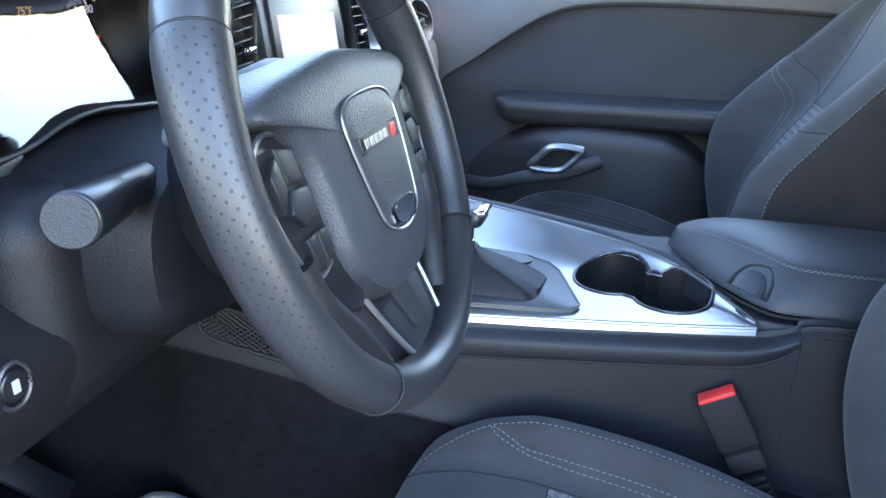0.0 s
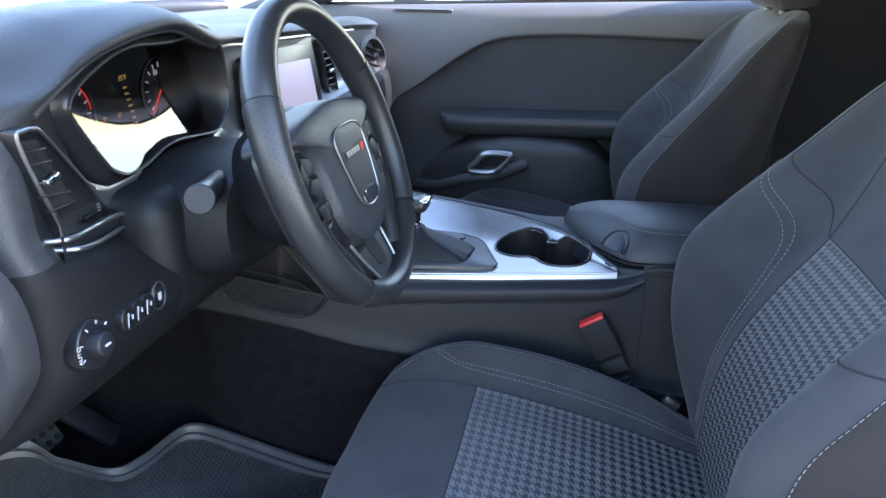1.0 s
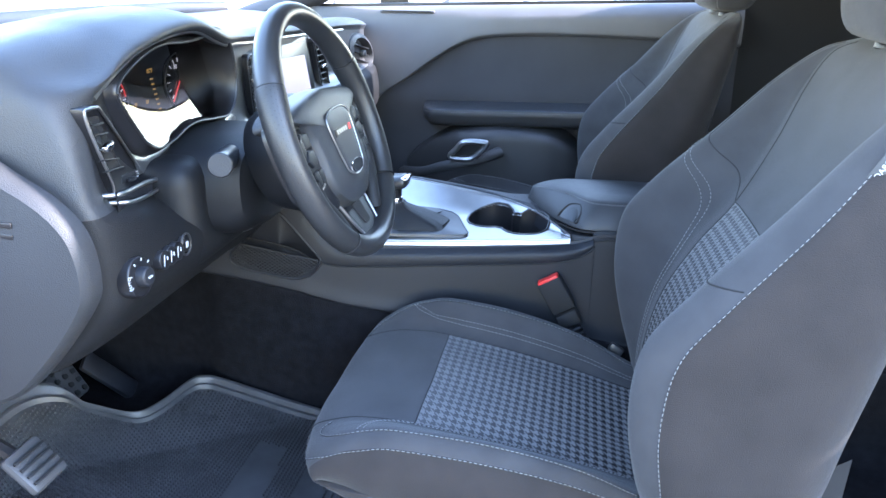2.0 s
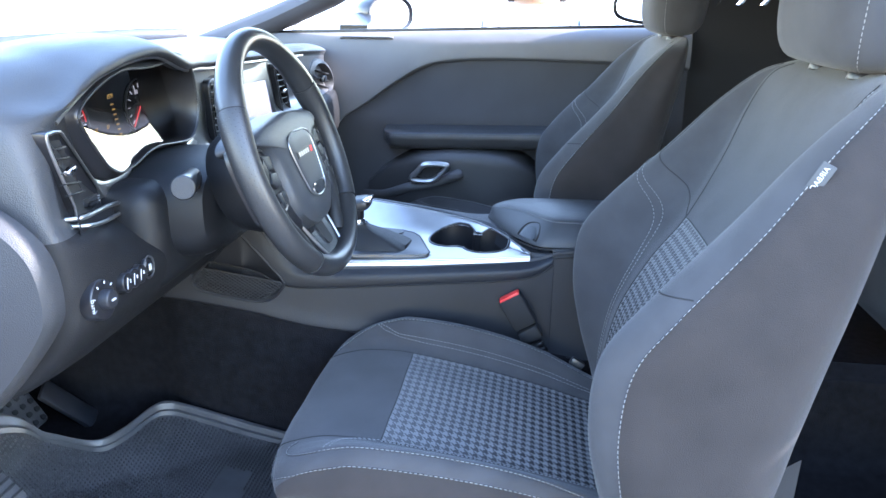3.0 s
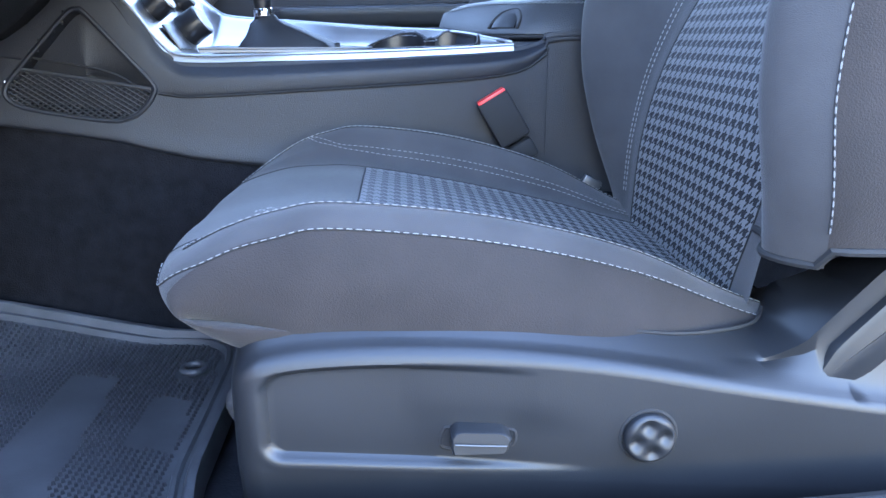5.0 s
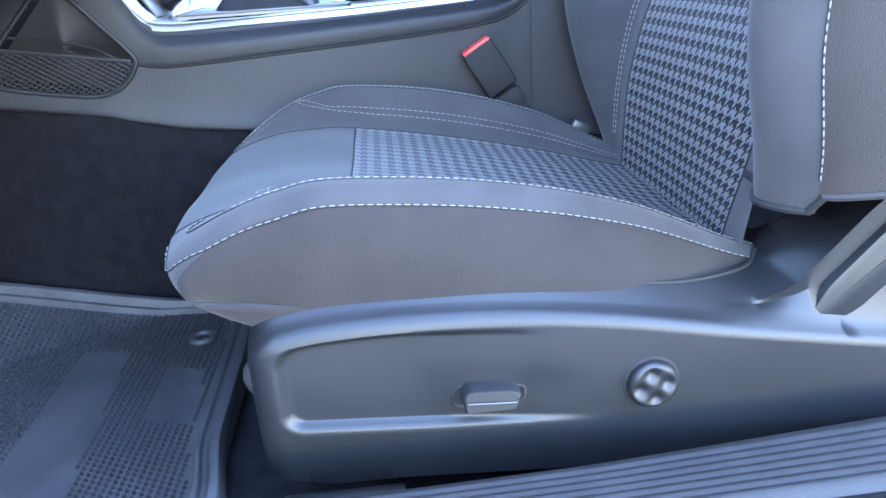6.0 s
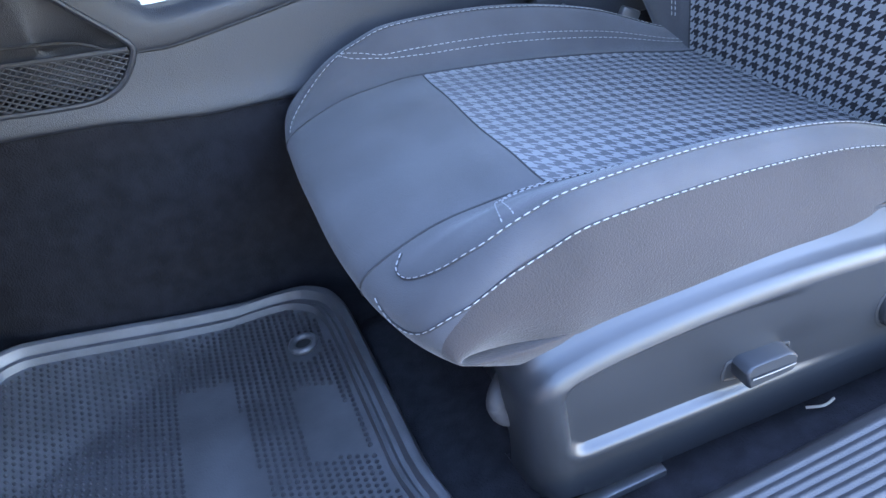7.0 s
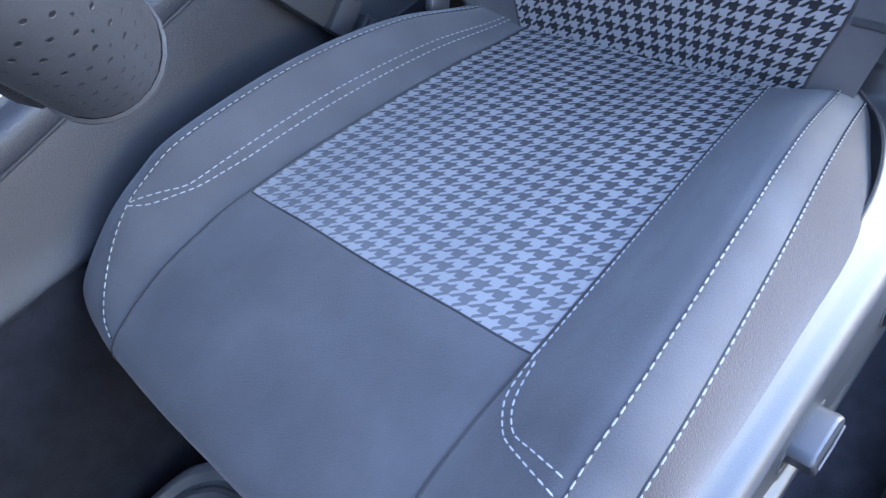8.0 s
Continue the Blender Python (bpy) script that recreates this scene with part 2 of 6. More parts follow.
def box(c, size, bevel=0.004, turn=None, segs=2):
    bm = bmesh.new()
    bmesh.ops.create_cube(bm, size=1)
    bmesh.ops.scale(bm, vec=size, verts=bm.verts)
    if bevel:
        bmesh.ops.bevel(bm, geom=bm.edges, offset=min(bevel, 0.45 * min(size)), segments=segs, affect="EDGES", profile=0.5)
    if turn is not None:
        bmesh.ops.transform(bm, matrix=turn, verts=bm.verts)
    bmesh.ops.translate(bm, vec=c, verts=bm.verts)
    return bm


def rod(a, b, r, r2=None, n=20, bevel=0.0):
    a, b = Vector(a), Vector(b)
    bm = bmesh.new()
    bmesh.ops.create_cone(bm, cap_ends=True, segments=n, radius1=r, radius2=r if r2 is None else r2, depth=(b - a).length)
    if bevel:
        ring = [e for e in bm.edges if abs(e.verts[0].co.z - e.verts[1].co.z) < 1e-6]
        bmesh.ops.bevel(bm, geom=ring, offset=bevel, segments=3, affect="EDGES", profile=0.5)
    bmesh.ops.transform(bm, matrix=Matrix.Translation((a + b) / 2) @ (b - a).to_track_quat("Z", "Y").to_matrix().to_4x4(), verts=bm.verts)
    return bm


def tube(pts, r, n=10, closed=False, flat=1.0, up=(0, 0, 1)):
    """A bar of round (or flattened) section along points."""
    pts = [Vector(p) for p in pts]
    m = len(pts)
    rows = []
    for i, p in enumerate(pts):
        d = (pts[(i + 1) % m] - pts[i - 1]) if closed else (pts[min(i + 1, m - 1)] - pts[max(i - 1, 0)])
        d.normalize()
        side = d.cross(Vector(up))
        if side.length < 1e-4:
            side = d.cross(Vector((1, 0.1, 0)))
        side.normalize()
        top = side.cross(d).normalized()
        rr = r[i] if isinstance(r, (list, tuple)) else r
        rows.append([p + side * (math.cos(2 * math.pi * k / n) * rr) + top * (math.sin(2 * math.pi * k / n) * rr * flat) for k in range(n)])
    if closed:
        rows.append(rows[0])
        bm = sheet(rows, True)
        bmesh.ops.remove_doubles(bm, verts=bm.verts, dist=1e-6)
        return bm
    return sheet(rows, True, True)


def join(*bms):
    out = bms[0]
    for b in bms[1:]:
        me = bpy.data.meshes.new("tmp")
        b.to_mesh(me)
        out.from_mesh(me)
        b.free()
        bpy.data.meshes.remove(me)
    return out


def slab(outline, axis, at, thick, bevel=0.002):
    """A plate: outline of 2D points in the plane across the axis ('x': y, z; 'y': x, z; 'z': x, y), from at to at + thick."""
    bm = bmesh.new()

    def put(p, d):
        return {"x": (d, p[0], p[1]), "y": (p[0], d, p[1]), "z": (p[0], p[1], d)}[axis]
    a = [bm.verts.new(put(p, at)) for p in outline]
    f = bm.faces.new(a)
    r = bmesh.ops.extrude_face_region(bm, geom=[f])
    top = [g for g in r["geom"] if isinstance(g, bmesh.types.BMVert)]
    bmesh.ops.translate(bm, vec=put((0, 0), thick), verts=top)
    if bevel:
        es = [e for e in bm.edges if all(v in top for v in e.verts)]
        bmesh.ops.bevel(bm, geom=es, offset=bevel, segments=2, affect="EDGES", profile=0.5)
    return bm


def stitches(pts, gap=0.0060, length=0.0047, r=0.00038):
    """A row of sewn stitches along a line of points: short threads sunk at both ends."""
    pts = [Vector(p) for p in pts]
    d = [0.0]
    for a, b in zip(pts, pts[1:]):
        d.append(d[-1] + (b - a).length)
    verts, faces = [], []
    s, i = 0.0, 0

    def along(q):
        i = max(k for k in range(len(d) - 1) if d[k] <= q)
        return pts[i].lerp(pts[i + 1], (q - d[i]) / max(d[i + 1] - d[i], 1e-9))
    while s + length < d[-1]:
        a, b = along(s), along(s + length)
        t = (b - a).normalized()
        u = t.cross(Vector((0.31, 0.2, 0.93))).normalized()
        w = t.cross(u)
        base = len(verts)
        verts.append(a)
        for f in (0.22, 0.78):
            p = a.lerp(b, f)
            verts += [p + u * (r * x) + w * (r * y) for x, y in ((1, 0.7), (-1, 0.7), (-1, -0.7), (1, -0.7))]
        verts.append(b)
        for k in range(4):
            m = (k + 1) % 4
            faces += [(base, base + 1 + k, base + 1 + m), (base + 1 + k, base + 5 + k, base + 5 + m, base + 1 + m), (base + 9, base + 5 + m, base + 5 + k)]
        s += gap
    bm = bmesh.new()
    vs = [bm.verts.new(v) for v in verts]
    for f in faces:
        bm.faces.new([vs[i] for i in f])
    return bm


def lettering(text, size, m, mat, parent, name="print"):
    c = bpy.data.curves.new(name, "FONT")
    c.body, c.size, c.align_x, c.align_y, c.extrude = text, size, "CENTER", "CENTER", 0.0003
    ob = new(name, c)
    dg = bpy.context.evaluated_depsgraph_get()
    me = bpy.data.meshes.new_from_object(ob.evaluated_get(dg))
    bpy.data.objects.remove(ob)
    me.transform(m)
    me.materials.append(mat)
    o = new(name, me)
    o.parent = parent
    return o


# ---- ground and surroundings ----
def ground_z(y):
    """The car park rises gently beyond the car."""
    return 0.042 * min(max(0.0, y - 2.0), 60.0)


gx = np.concatenate([np.linspace(-400, -30, 12), np.linspace(-25, 25, 21), np.linspace(30, 400, 12)])
gy = np.concatenate([np.linspace(-400, -10, 12), np.linspace(-6, 70, 39), np.linspace(90, 400, 8)])
tagged(part("ground", sheet([[(x, y, ground_z(y)) for y in gy] for x in gx]), ASPHALT), "dark grey asphalt of a car park", "ground", kind="structure")


px, py = np.linspace(-60, 60, 25), np.linspace(2.4, 62, 31)
# Pale slab added beyond the car as sunlit-looking ground that bounces light in.
BOUNCE_SLAB = material("pale_bounce_slab", (0.58, 0.55, 0.5), 0.9, vary=0.15, vary_scale=1.5, grain=0.4, grain_scale=90)
tagged(part("pavement", sheet([[(x, y, ground_z(y) + 0.006) for y in py] for x in px]), BOUNCE_SLAB), "pale slab added as bright parking ground to bounce light", "pavement", kind="structure")


CARGLASS = material("car_glass", (0.045, 0.052, 0.05), 0.25, vary=0.1)


def parked_car(at, turn, paint, label, height=1.45, name="parked_car"):
    """A parked car: body, glasshouse, windscreen, lamps, grille and wheels; its front looks to -y before it is turned."""
    car = thing(name, label, "car", group="parked cars")
    car.matrix_world = Matrix.Translation(at) @ Matrix.Rotation(radians(turn), 4, "Z")
    h = height / 1.45
    secs = []
    for y, w, z0, z1 in ((-2.3, 0.62, 0.42, 0.62), (-2.25, 0.82, 0.26, 0.74), (-2.0, 0.9, 0.22, 0.84), (-1.3, 0.94, 0.2, 0.93), (-0.9, 0.95, 0.2, 0.98), (1.0, 0.95, 0.2, 1.0), (2.0, 0.92, 0.24, 1.0), (2.3, 0.8, 0.35, 0.9)):
        secs.append([(w * math.copysign(abs(math.cos(a)) ** 0.4, math.cos(a)), y, h * (z0 + z1) / 2 + h * (z1 - z0) / 2 * math.copysign(abs(math.sin(a)) ** 0.5, math.sin(a))) for a in np.linspace(0, 2 * math.pi, 37)[:-1]])
    body = part("body", sheet(secs, True, True), paint, car)
    secs = []
    for z, y0, y1, w in ((0.93, -0.95, 1.75, 0.86), (1.1, -0.65, 1.6, 0.8), (1.35, -0.15, 1.3, 0.68), (1.43, 0.1, 1.05, 0.6), (1.45, 0.3, 0.9, 0.5)):
        secs.append([(x * w, y, z * h) for x, y in ((-1, y0 + 0.25), (-0.7, y0 + 0.05), (0, y0), (0.7, y0 + 0.05), (1, y0 + 0.25), (1, y1 - 0.2), (0.7, y1), (-0.7, y1), (-1, y1 - 0.2))])
    part("cabin", sheet(secs, True, True), paint, car)
    part("windscreen", sheet([[(x * w, y + 0.06 * abs(x) ** 2 - 0.012, z * h) for x in np.linspace(-0.82, 0.82, 9)] for z, y, w in ((0.985, -0.855, 0.85), (1.33, -0.2, 0.69))]), CARGLASS, car, "windscreen full of sky glare")
    for k in (-1, 1):
        part("headlight", sheet([[(k * x, y, z * h) for x, y, z in ((0.45, -2.285, .64), (0.72, -2.2, .76), (0.86, -2.0, .84), (0.88, -1.95, .74), (0.7, -2.24, .62))], [(k * x, y - 0.012, z * h) for x, y, z in ((0.47, -2.285, .65), (0.72, -2.2, .75), (0.85, -2.0, .83), (0.87, -1.95, .75), (0.7, -2.24, .63))]], True, True), CHROME, car, "clear headlight")
        for y in (-1.4, 1.35):
            wh = part("wheel", rod((k * 0.74, y, 0.32), (k * 0.96, y, 0.32), 0.32, None, 28, 0.03), BLACK, car)
            part("rim", rod((k * 0.95, y, 0.32), (k * 0.965, y, 0.32), 0.2, None, 20), DARKSILVER, wh)
        part("side_window", sheet([[(k * (w + 0.006), y, z * h) for y in np.linspace(ya, yb, 6)] for z, w, ya, yb in ((1.0, 0.84, -0.5, 1.4), (1.32, 0.7, 0.05, 1.15))]), CARGLASS, car)
    part("grille", box((0, -2.285, 0.44 * h), (0.6, 0.05, 0.12), 0.03), DARKSILVER, car, "dark grille")
    return car


ORANGE = material("orange_paint", (0.75, 0.3, 0.08), 0.3, vary=0.05, coat=0.5)
parked_car((-1.45, 9.3, ground_z(8)), 0, BODYPAINT, "white car parked nose towards the passenger window")
parked_car((1.5, 9.3, ground_z(8)), 0, BODYPAINT, "white car parked beside another white car")
parked_car((-4.5, 9.4, ground_z(8.4) - 0.05), 6, BODYPAINT, "white car seen through the windscreen", 1.45)
parked_car((-0.3, 26, ground_z(26)), 8, ORANGE, "orange car parked far off in bright sun")
parked_car((-10.5, 24, ground_z(24)), -10, material("red_paint", (0.4, 0.05, 0.05), 0.35, vary=0.05, coat=0.5), "dark red car parked far off")


def autumn_tree(at, h, seed):
    rnd = random.Random(seed)
    t = thing("autumn_tree", "small tree with yellow and orange autumn leaves", "tree", group="autumn trees")
    t.location = at
    trunk = [tube([(0, 0, 0), (0.05, 0.02, h * 0.3), (0.0, 0.05, h * 0.6), (0.04, 0, h * 0.85)], [0.13, 0.1, 0.06, 0.02], 8)]
    for k in range(7):
        a = k * 2.4
        trunk.append(tube([(0.02, 0.02, h * (0.3 + 0.06 * k)), (0.5 * math.cos(a), 0.5 * math.sin(a), h * (0.42 + 0.06 * k)), (1.1 * math.cos(a), 1.1 * math.sin(a), h * (0.5 + 0.06 * k))], [0.05, 0.035, 0.01], 6))
    part("trunk", join(*trunk), material("bark", (0.12, 0.09, 0.07), 0.9), t)
    verts, faces = [], []
    for k in range(1500):
        a, r, z = rnd.uniform(0, 6.28), rnd.random() ** 0.5, rnd.uniform(0.3, 1.0)
        w = 1.5 * math.sin(math.pi * (z - 0.22) / 0.85) ** 0.7 * (0.75 + 0.35 * math.sin(3 * a + 7 * z))
        p = Vector((w * r * math.cos(a), w * r * math.sin(a), z * h))
        u = Vector((rnd.uniform(-1, 1), rnd.uniform(-1, 1), rnd.uniform(-1, 1))).normalized() * 0.09
        v = u.cross(Vector((rnd.uniform(-1, 1), 0.3, rnd.uniform(-1, 1)))).normalized() * 0.06
        b = len(verts)
        verts += [p - u, p + v, p + u, p - v]
        faces.append((b, b + 1, b + 2, b + 3))
    me = bpy.data.meshes.new("crown")
    me.from_pydata(verts, [], faces)
    me.materials.append(LEAF)
    crown = new("crown", me)
    crown.parent = t
    tagged(crown, "yellow and orange leaves", kind="stuff")


LEAF = material("autumn_leaf", (0.5, 0.3, 0.05), 0.7, vary=0.5, vary_scale=2.5)
for n, (x, y, h) in enumerate(((0.2, 34, 4.2), (-2.6, 35, 3.6), (3.5, 36, 4.5))):
    autumn_tree((x, y, ground_z(y)), h, n)
shop = thing("far_building", "low brown building beyond the car park", "building")
part("wall", box((-26, 42, 3.6), (16, 8, 4.5), 0.05), material("brown_wall", (0.3, 0.2, 0.15), 0.8), shop)
part("roof", box((-26, 42, 5.95), (16.8, 8.8, 0.25), 0.05), PILLAR, shop)
for k in range(5):
    part("window", box((-32 + 3 * k, 37.98, 3.6), (1.8, 0.1, 1.5), 0.02), SCREENGLASS, shop)


# ---- car floor ----
def floor_height(x, y):
    return 0.335 + (max(0.0, -0.66 - x) * 0.9)


xs, ys = np.linspace(-1.0, 1.5, 50), np.linspace(-0.275, 0.12, 20)
floor = part("floor", sheet([[(x, y, floor_height(x, y) + 0.003 * noise.noise((x * 9, y * 9, 0))) for y in ys] for x in xs]), CARPET)
tagged(floor, "black needle-felt carpet of the driver's footwell", "carpet", kind="structure")
floor.modifiers.new("thick", "SOLIDIFY").thickness = 0.01
tagged(part("floor_passenger", box((0.25, 0.86, 0.32), (2.5, 0.6, 0.03), 0.005), CARPET), "black carpet of the passenger footwell", "carpet", kind="structure")


# ---- seats ----
def on_surface(P, line, axis, lift=0.0011):
    """Points just off a patch along a line of (s, v), on the side away from the axis point."""
    out = []
    for s, v in line:
        p, k = P.at(s, v), P.normal(s, v)
        if np.dot(k, p - np.array(axis)) < 0:
            k = -k
        out.append(p + k * lift)
    return out


def seat(ox, oy, driver):
    name = "driver_seat" if driver else "passenger_seat"
    side_of = "beside the open door" if driver else "beyond the console"
    root = thing(name, "black cloth bucket seat with houndstooth centre, " + side_of, "car seat", group="front seats")
    root.location = (ox, oy, 0)
    # cushion: rows from under the nose to the rear, columns from the near side to the far side
    rows = [(-0.02, 0.492, 0.0, 1.0), (-0.080, 0.501, 0.0, 1.0), (-0.131, 0.524, 0.0, 1.0), (-0.138, 0.548, 0.004, 0.9), (-0.09, 0.566, 0.022, 0.5),
            (-0.045, 0.57, 0.036, 0.2), (0.0, 0.568, 0.045, 0.0), (0.10, 0.551, 0.05, 0.0), (0.20, 0.528, 0.042, 0.0), (0.29, 0.503, 0.018, 0.0), (0.36, 0.495, 0.0, 0.0)]
    half = [(0.0, -0.003, 0), (0.065, 0, 0), (0.130, 0.001, 0), (0.155, 0.0, 0.55), (0.178, 0.0, 1.0), (0.2, -0.004, 0.8), (0.213, -0.022, 0.3), (0.219, -0.055, 0), (0.2, -0.085, 0)]
    grid = []
    for x, z, b, w in rows:
        both = []
        for near in (True, False):
            side = []
            for n, (y, dz, k) in enumerate(half):
                bend = (0.03 if near else 0.018) * (max(y, (0.222, 0.238)[n - 7] if n > 6 else y) / 0.2) ** 4
                bb = b * (0.7 if near else 0.86)
                zz = max(z + dz * (0.2 if w == 1 else 1 - 0.55 * w * w) + bb * k, (float(np.interp(x, (-0.12, -0.06, 0.0, 0.05), (0.526, 0.518, 0.504, 0.488))) if n > 5 else 0.488) if near else 0.51 if w == 1 and x > -0.1 and n > 5 else 0.502 if x < -0.04 and n > 5 else 0.485)
                y *= 1 - 0.06 * (w if z < 0.5 else 0.0) - 0.02 * (w if z < 0.54 else 0.0)
                if near:
                    y *= (1 - 0.85 * min(max(0.0, x - 0.03), 0.28)) * (0.91 if n in (1, 2) else 0.955 if n == 3 else 1.0)
                    if n > 5:
                        foot = float(np.interp(x, (-0.1, 0.2, 0.26, 0.29, 0.31), (0.2035, 0.2015, 0.187, 0.171, 0.161)))
                        y = (0.5 * (y + foot) + 0.002, foot, foot - 0.012)[n - 6] * (1 - 0.06 * (w if z < 0.5 else 0.0))
                        y *= 1 - (0.02, 0.055, 0.075)[n - 6] * min(max((-0.05 - x) / 0.06, 0.0), 1.0)
                tuck = (0.0, 0.018, 0.03)[n - 6] * min(1.0, 1.2 * w) if n > 6 and x < -0.08 and not near else 0.0
                side.append((x + bend * w + tuck, y - 0.3 * tuck, zz + 0.5 * tuck))
            both.append(side)
        grid.append([(x1, -y1, z1) for x1, y1, z1 in both[0][:0:-1]] + both[1])
    P = Patch(grid)
    c = len(half) - 1
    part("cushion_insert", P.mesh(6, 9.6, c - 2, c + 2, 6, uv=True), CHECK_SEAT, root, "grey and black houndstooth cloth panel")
    part("cushion_front", P.mesh(0, 6, c - 2, c + 2, 6), CLOTH, root)
    for a, b in ((0, c - 5.1), (c + 5.1, 2 * c)):
        part("cushion_side", P.mesh(0, 9.2, a, b, 6), CLOTH_SIDE, root, "black ribbed side cloth, warm ground bounce painted brown")
    for a, b in ((c - 5.1, c - 2), (c + 2, c + 5.1)):
        part("cushion_bolster", P.mesh(0, 10, a, b, 12), CLOTH, root)
    mid = (0.1, 0, 0.0)

    def sew(P, pts, axis, seam=True, name="stitching", lift=0.0011):
        if seam:
            part("seam", tube(on_surface(P, pts, axis, 0.0001), 0.0009, 6), PIPING, root)
        part(name, stitches(on_surface(P, pts, axis, lift)), THREAD, root, "pale contrast stitching")

    lin = np.linspace
    def run(pts, n=8):
        return [tuple(p) for p in spline(pts, n)]

    # near bolster: side stitch and crest stitch, each hooked at the nose, and a double loop from the centre panel to the crest
    sew(P, run([(2.95, c - 2.7), (2.72, c - 3.5), (2.95, c - 4.4), (3.6, c - 5.05)]) + [(s, c - 5.07 - 0.1 * math.exp(-((s - 4.5) / 0.9) ** 2)) for s in lin(3.9, 9.3, 64)], mid)
    sew(P, run([(3.62, c - 2.2), (3.45, c - 2.6), (3.45, c - 3.2), (3.75, c - 3.8), (4.2, c - 4.12)]) + [(s, c - 4.15) for s in lin(4.4, 9.3, 60)], mid)
    for d in (0.0, 0.2):
        sew(P, run([(6.0 - d * 0.3, c - 2.08 - 0.4 * d), (5.4, c - 2.2 - d), (5.0 + 0.2 * d, c - 2.65 - d), (4.8 + 0.7 * d, c - 3.3), (4.6 + d, c - 4.1)]), mid, False, lift=0.0024)
    part("stitching", stitches(on_surface(P, [(s, c - 2.06) for s in lin(6.0, 9.3, 60)], mid), 0.0055, 0.0042, 0.00038), THREAD, root, "thin pale stitching")
    # far bolster: crest stitch curling to the nose, and a double row that runs off it
    sew(P, run([(3.15, c + 2.1), (3.35, c + 2.9), (3.8, c + 3.5), (4.5, c + 3.82)]) + [(s, c + 3.85) for s in lin(4.7, 9.3, 60)], mid)
    for d in (0.0, 0.24):
        sew(P, run([(4.5 + 0.25 * d, c + 3.8), (4.8 + d, c + 3.3), (5.5, c + 2.8 + 0.6 * d), (6.2, c + 2.62 + d)]) + [(s, c + 2.62 + d) for s in lin(6.5, 9.2, 50)], mid, False)
    for k in (-1, 1):
        part("seam", tube(on_surface(P, [(s, c + k * 2.0) for s in lin(2.5, 9.4, 50)], mid, -0.0003), 0.0012, 6), PIPING, root)
    part("seam", tube(on_surface(P, [(6.0, v) for v in lin(c - 2, c + 2, 30)], mid, -0.0004), 0.001, 6), PIPING, root)
    # backrest: rows upward, columns from the back, over the near side and the front, to the far side
    lv = [(0.47, .293, .293, .141, .175, .209, .40), (0.52, .293, .287, .141, .195, .232, .43), (0.60, .298, .262, .140, .21, .249, .455), (0.68, .312, .247, .122, .215, .254, .47),
          (0.76, .347, .254, .108, .215, .256, .485), (0.82, .388, .295, .110, .21, .256, .495), (0.90, .430, .368, .128, .195, .244, .51), (0.97, .460, .428, .146, .182, .224, .525),
          (1.012, .483, .474, .148, .17, .203, .53), (1.028, .505, .504, .130, .148, .169, .532), (1.035, .522, .521, .10, .115, .134, .53)]
    grid = []
    for z, xc, xb, yi, yb, yo, xr in lv:
        d = xc - xb
        side = [(xc + 0.004, 0), (xc + 0.003, yi * 0.55), (xc, yi), (xc - 0.16 * d, yi + 0.4 * (yb - yi)), (xb, yb), (xb + 0.13 * (xr - xb), yo - 0.007), (xb + 0.4 * (xr - xb), yo), (xr - 0.26 * (xr - xb), yo), (xr - 0.06 * (xr - xb), yo * 0.85), (xr, yo * 0.5), (xr + 0.003, 0)]
        foot = 1 - 0.28 * min(max((0.585 - z) / 0.10, 0.0), 1.0)
        grid.append([(x, -y * (foot if y <= yi else 0.5 + 0.5 * foot) - 0.005, z) for x, y in side[:0:-1]] + [(x, y - 0.005, z) for x, y in side])
    B = Patch(grid)
    c = 10
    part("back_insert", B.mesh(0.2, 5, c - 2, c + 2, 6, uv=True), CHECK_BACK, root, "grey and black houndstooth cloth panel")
    part("back_upper_panel", B.mesh(5, 10, c - 2, c + 2, 6), CLOTH, root)
    part("back_bolster", B.mesh(1.6, 10, c - 5, c - 2, 6), CLOTH, root)
    part("bolster_hem", tube([B.at(1.62 + 0.14 * (v < c - 5), v) for v in lin(c - 7.5, c - 2.1, 30)], 0.003, 8), PIPING, root, "tucked dark hem")
    part("back_band", B.mesh(0.25, 1.65, c - 3.0, c - 2, 8), CLOTH, root)
    part("back_bolster", B.mesh(0.6, 10, c + 2, c + 5, 10), CLOTH, root)
    part("back_side", B.mesh(1.75, 10, c - 8, c - 5, 6), CLOTH_SIDE, root, "black side cloth, warm ground bounce painted brown")
    part("back_side", B.mesh(1.35, 10, c + 5, c + 8, 6), CLOTH_SIDE, root, "black side cloth, warm ground bounce painted brown")
    part("back_shell", join(B.mesh(0.9, 10, 0, c - 8, 6), B.mesh(0.9, 10, c + 8, 2 * c, 6), B.mesh(9.99, 10, 0, 2 * c, 2)), PLASTIC, root)
    mid = (1.4, 0, 0.75)

    def sewb(line, seam=True):
        sew(B, line, (1.4, 0, 0.75), seam)

    sewb([(s, c - 5.0) for s in lin(1.9, 8.6, 80)])
    sewb([(s, c - 3.1 + 0.6 * min(1.0, (s - 1.7) / 1.5)) for s in lin(1.75, 5.2, 60)])
    sewb([(s, c - 2.15) for s in lin(5.2, 8.6, 40)], False)
    part("seam", tube(on_surface(B, [(s, c + 4.1) for s in lin(5.9, 8.8, 40)], mid, -0.0003), 0.0012, 6), PIPING, root)
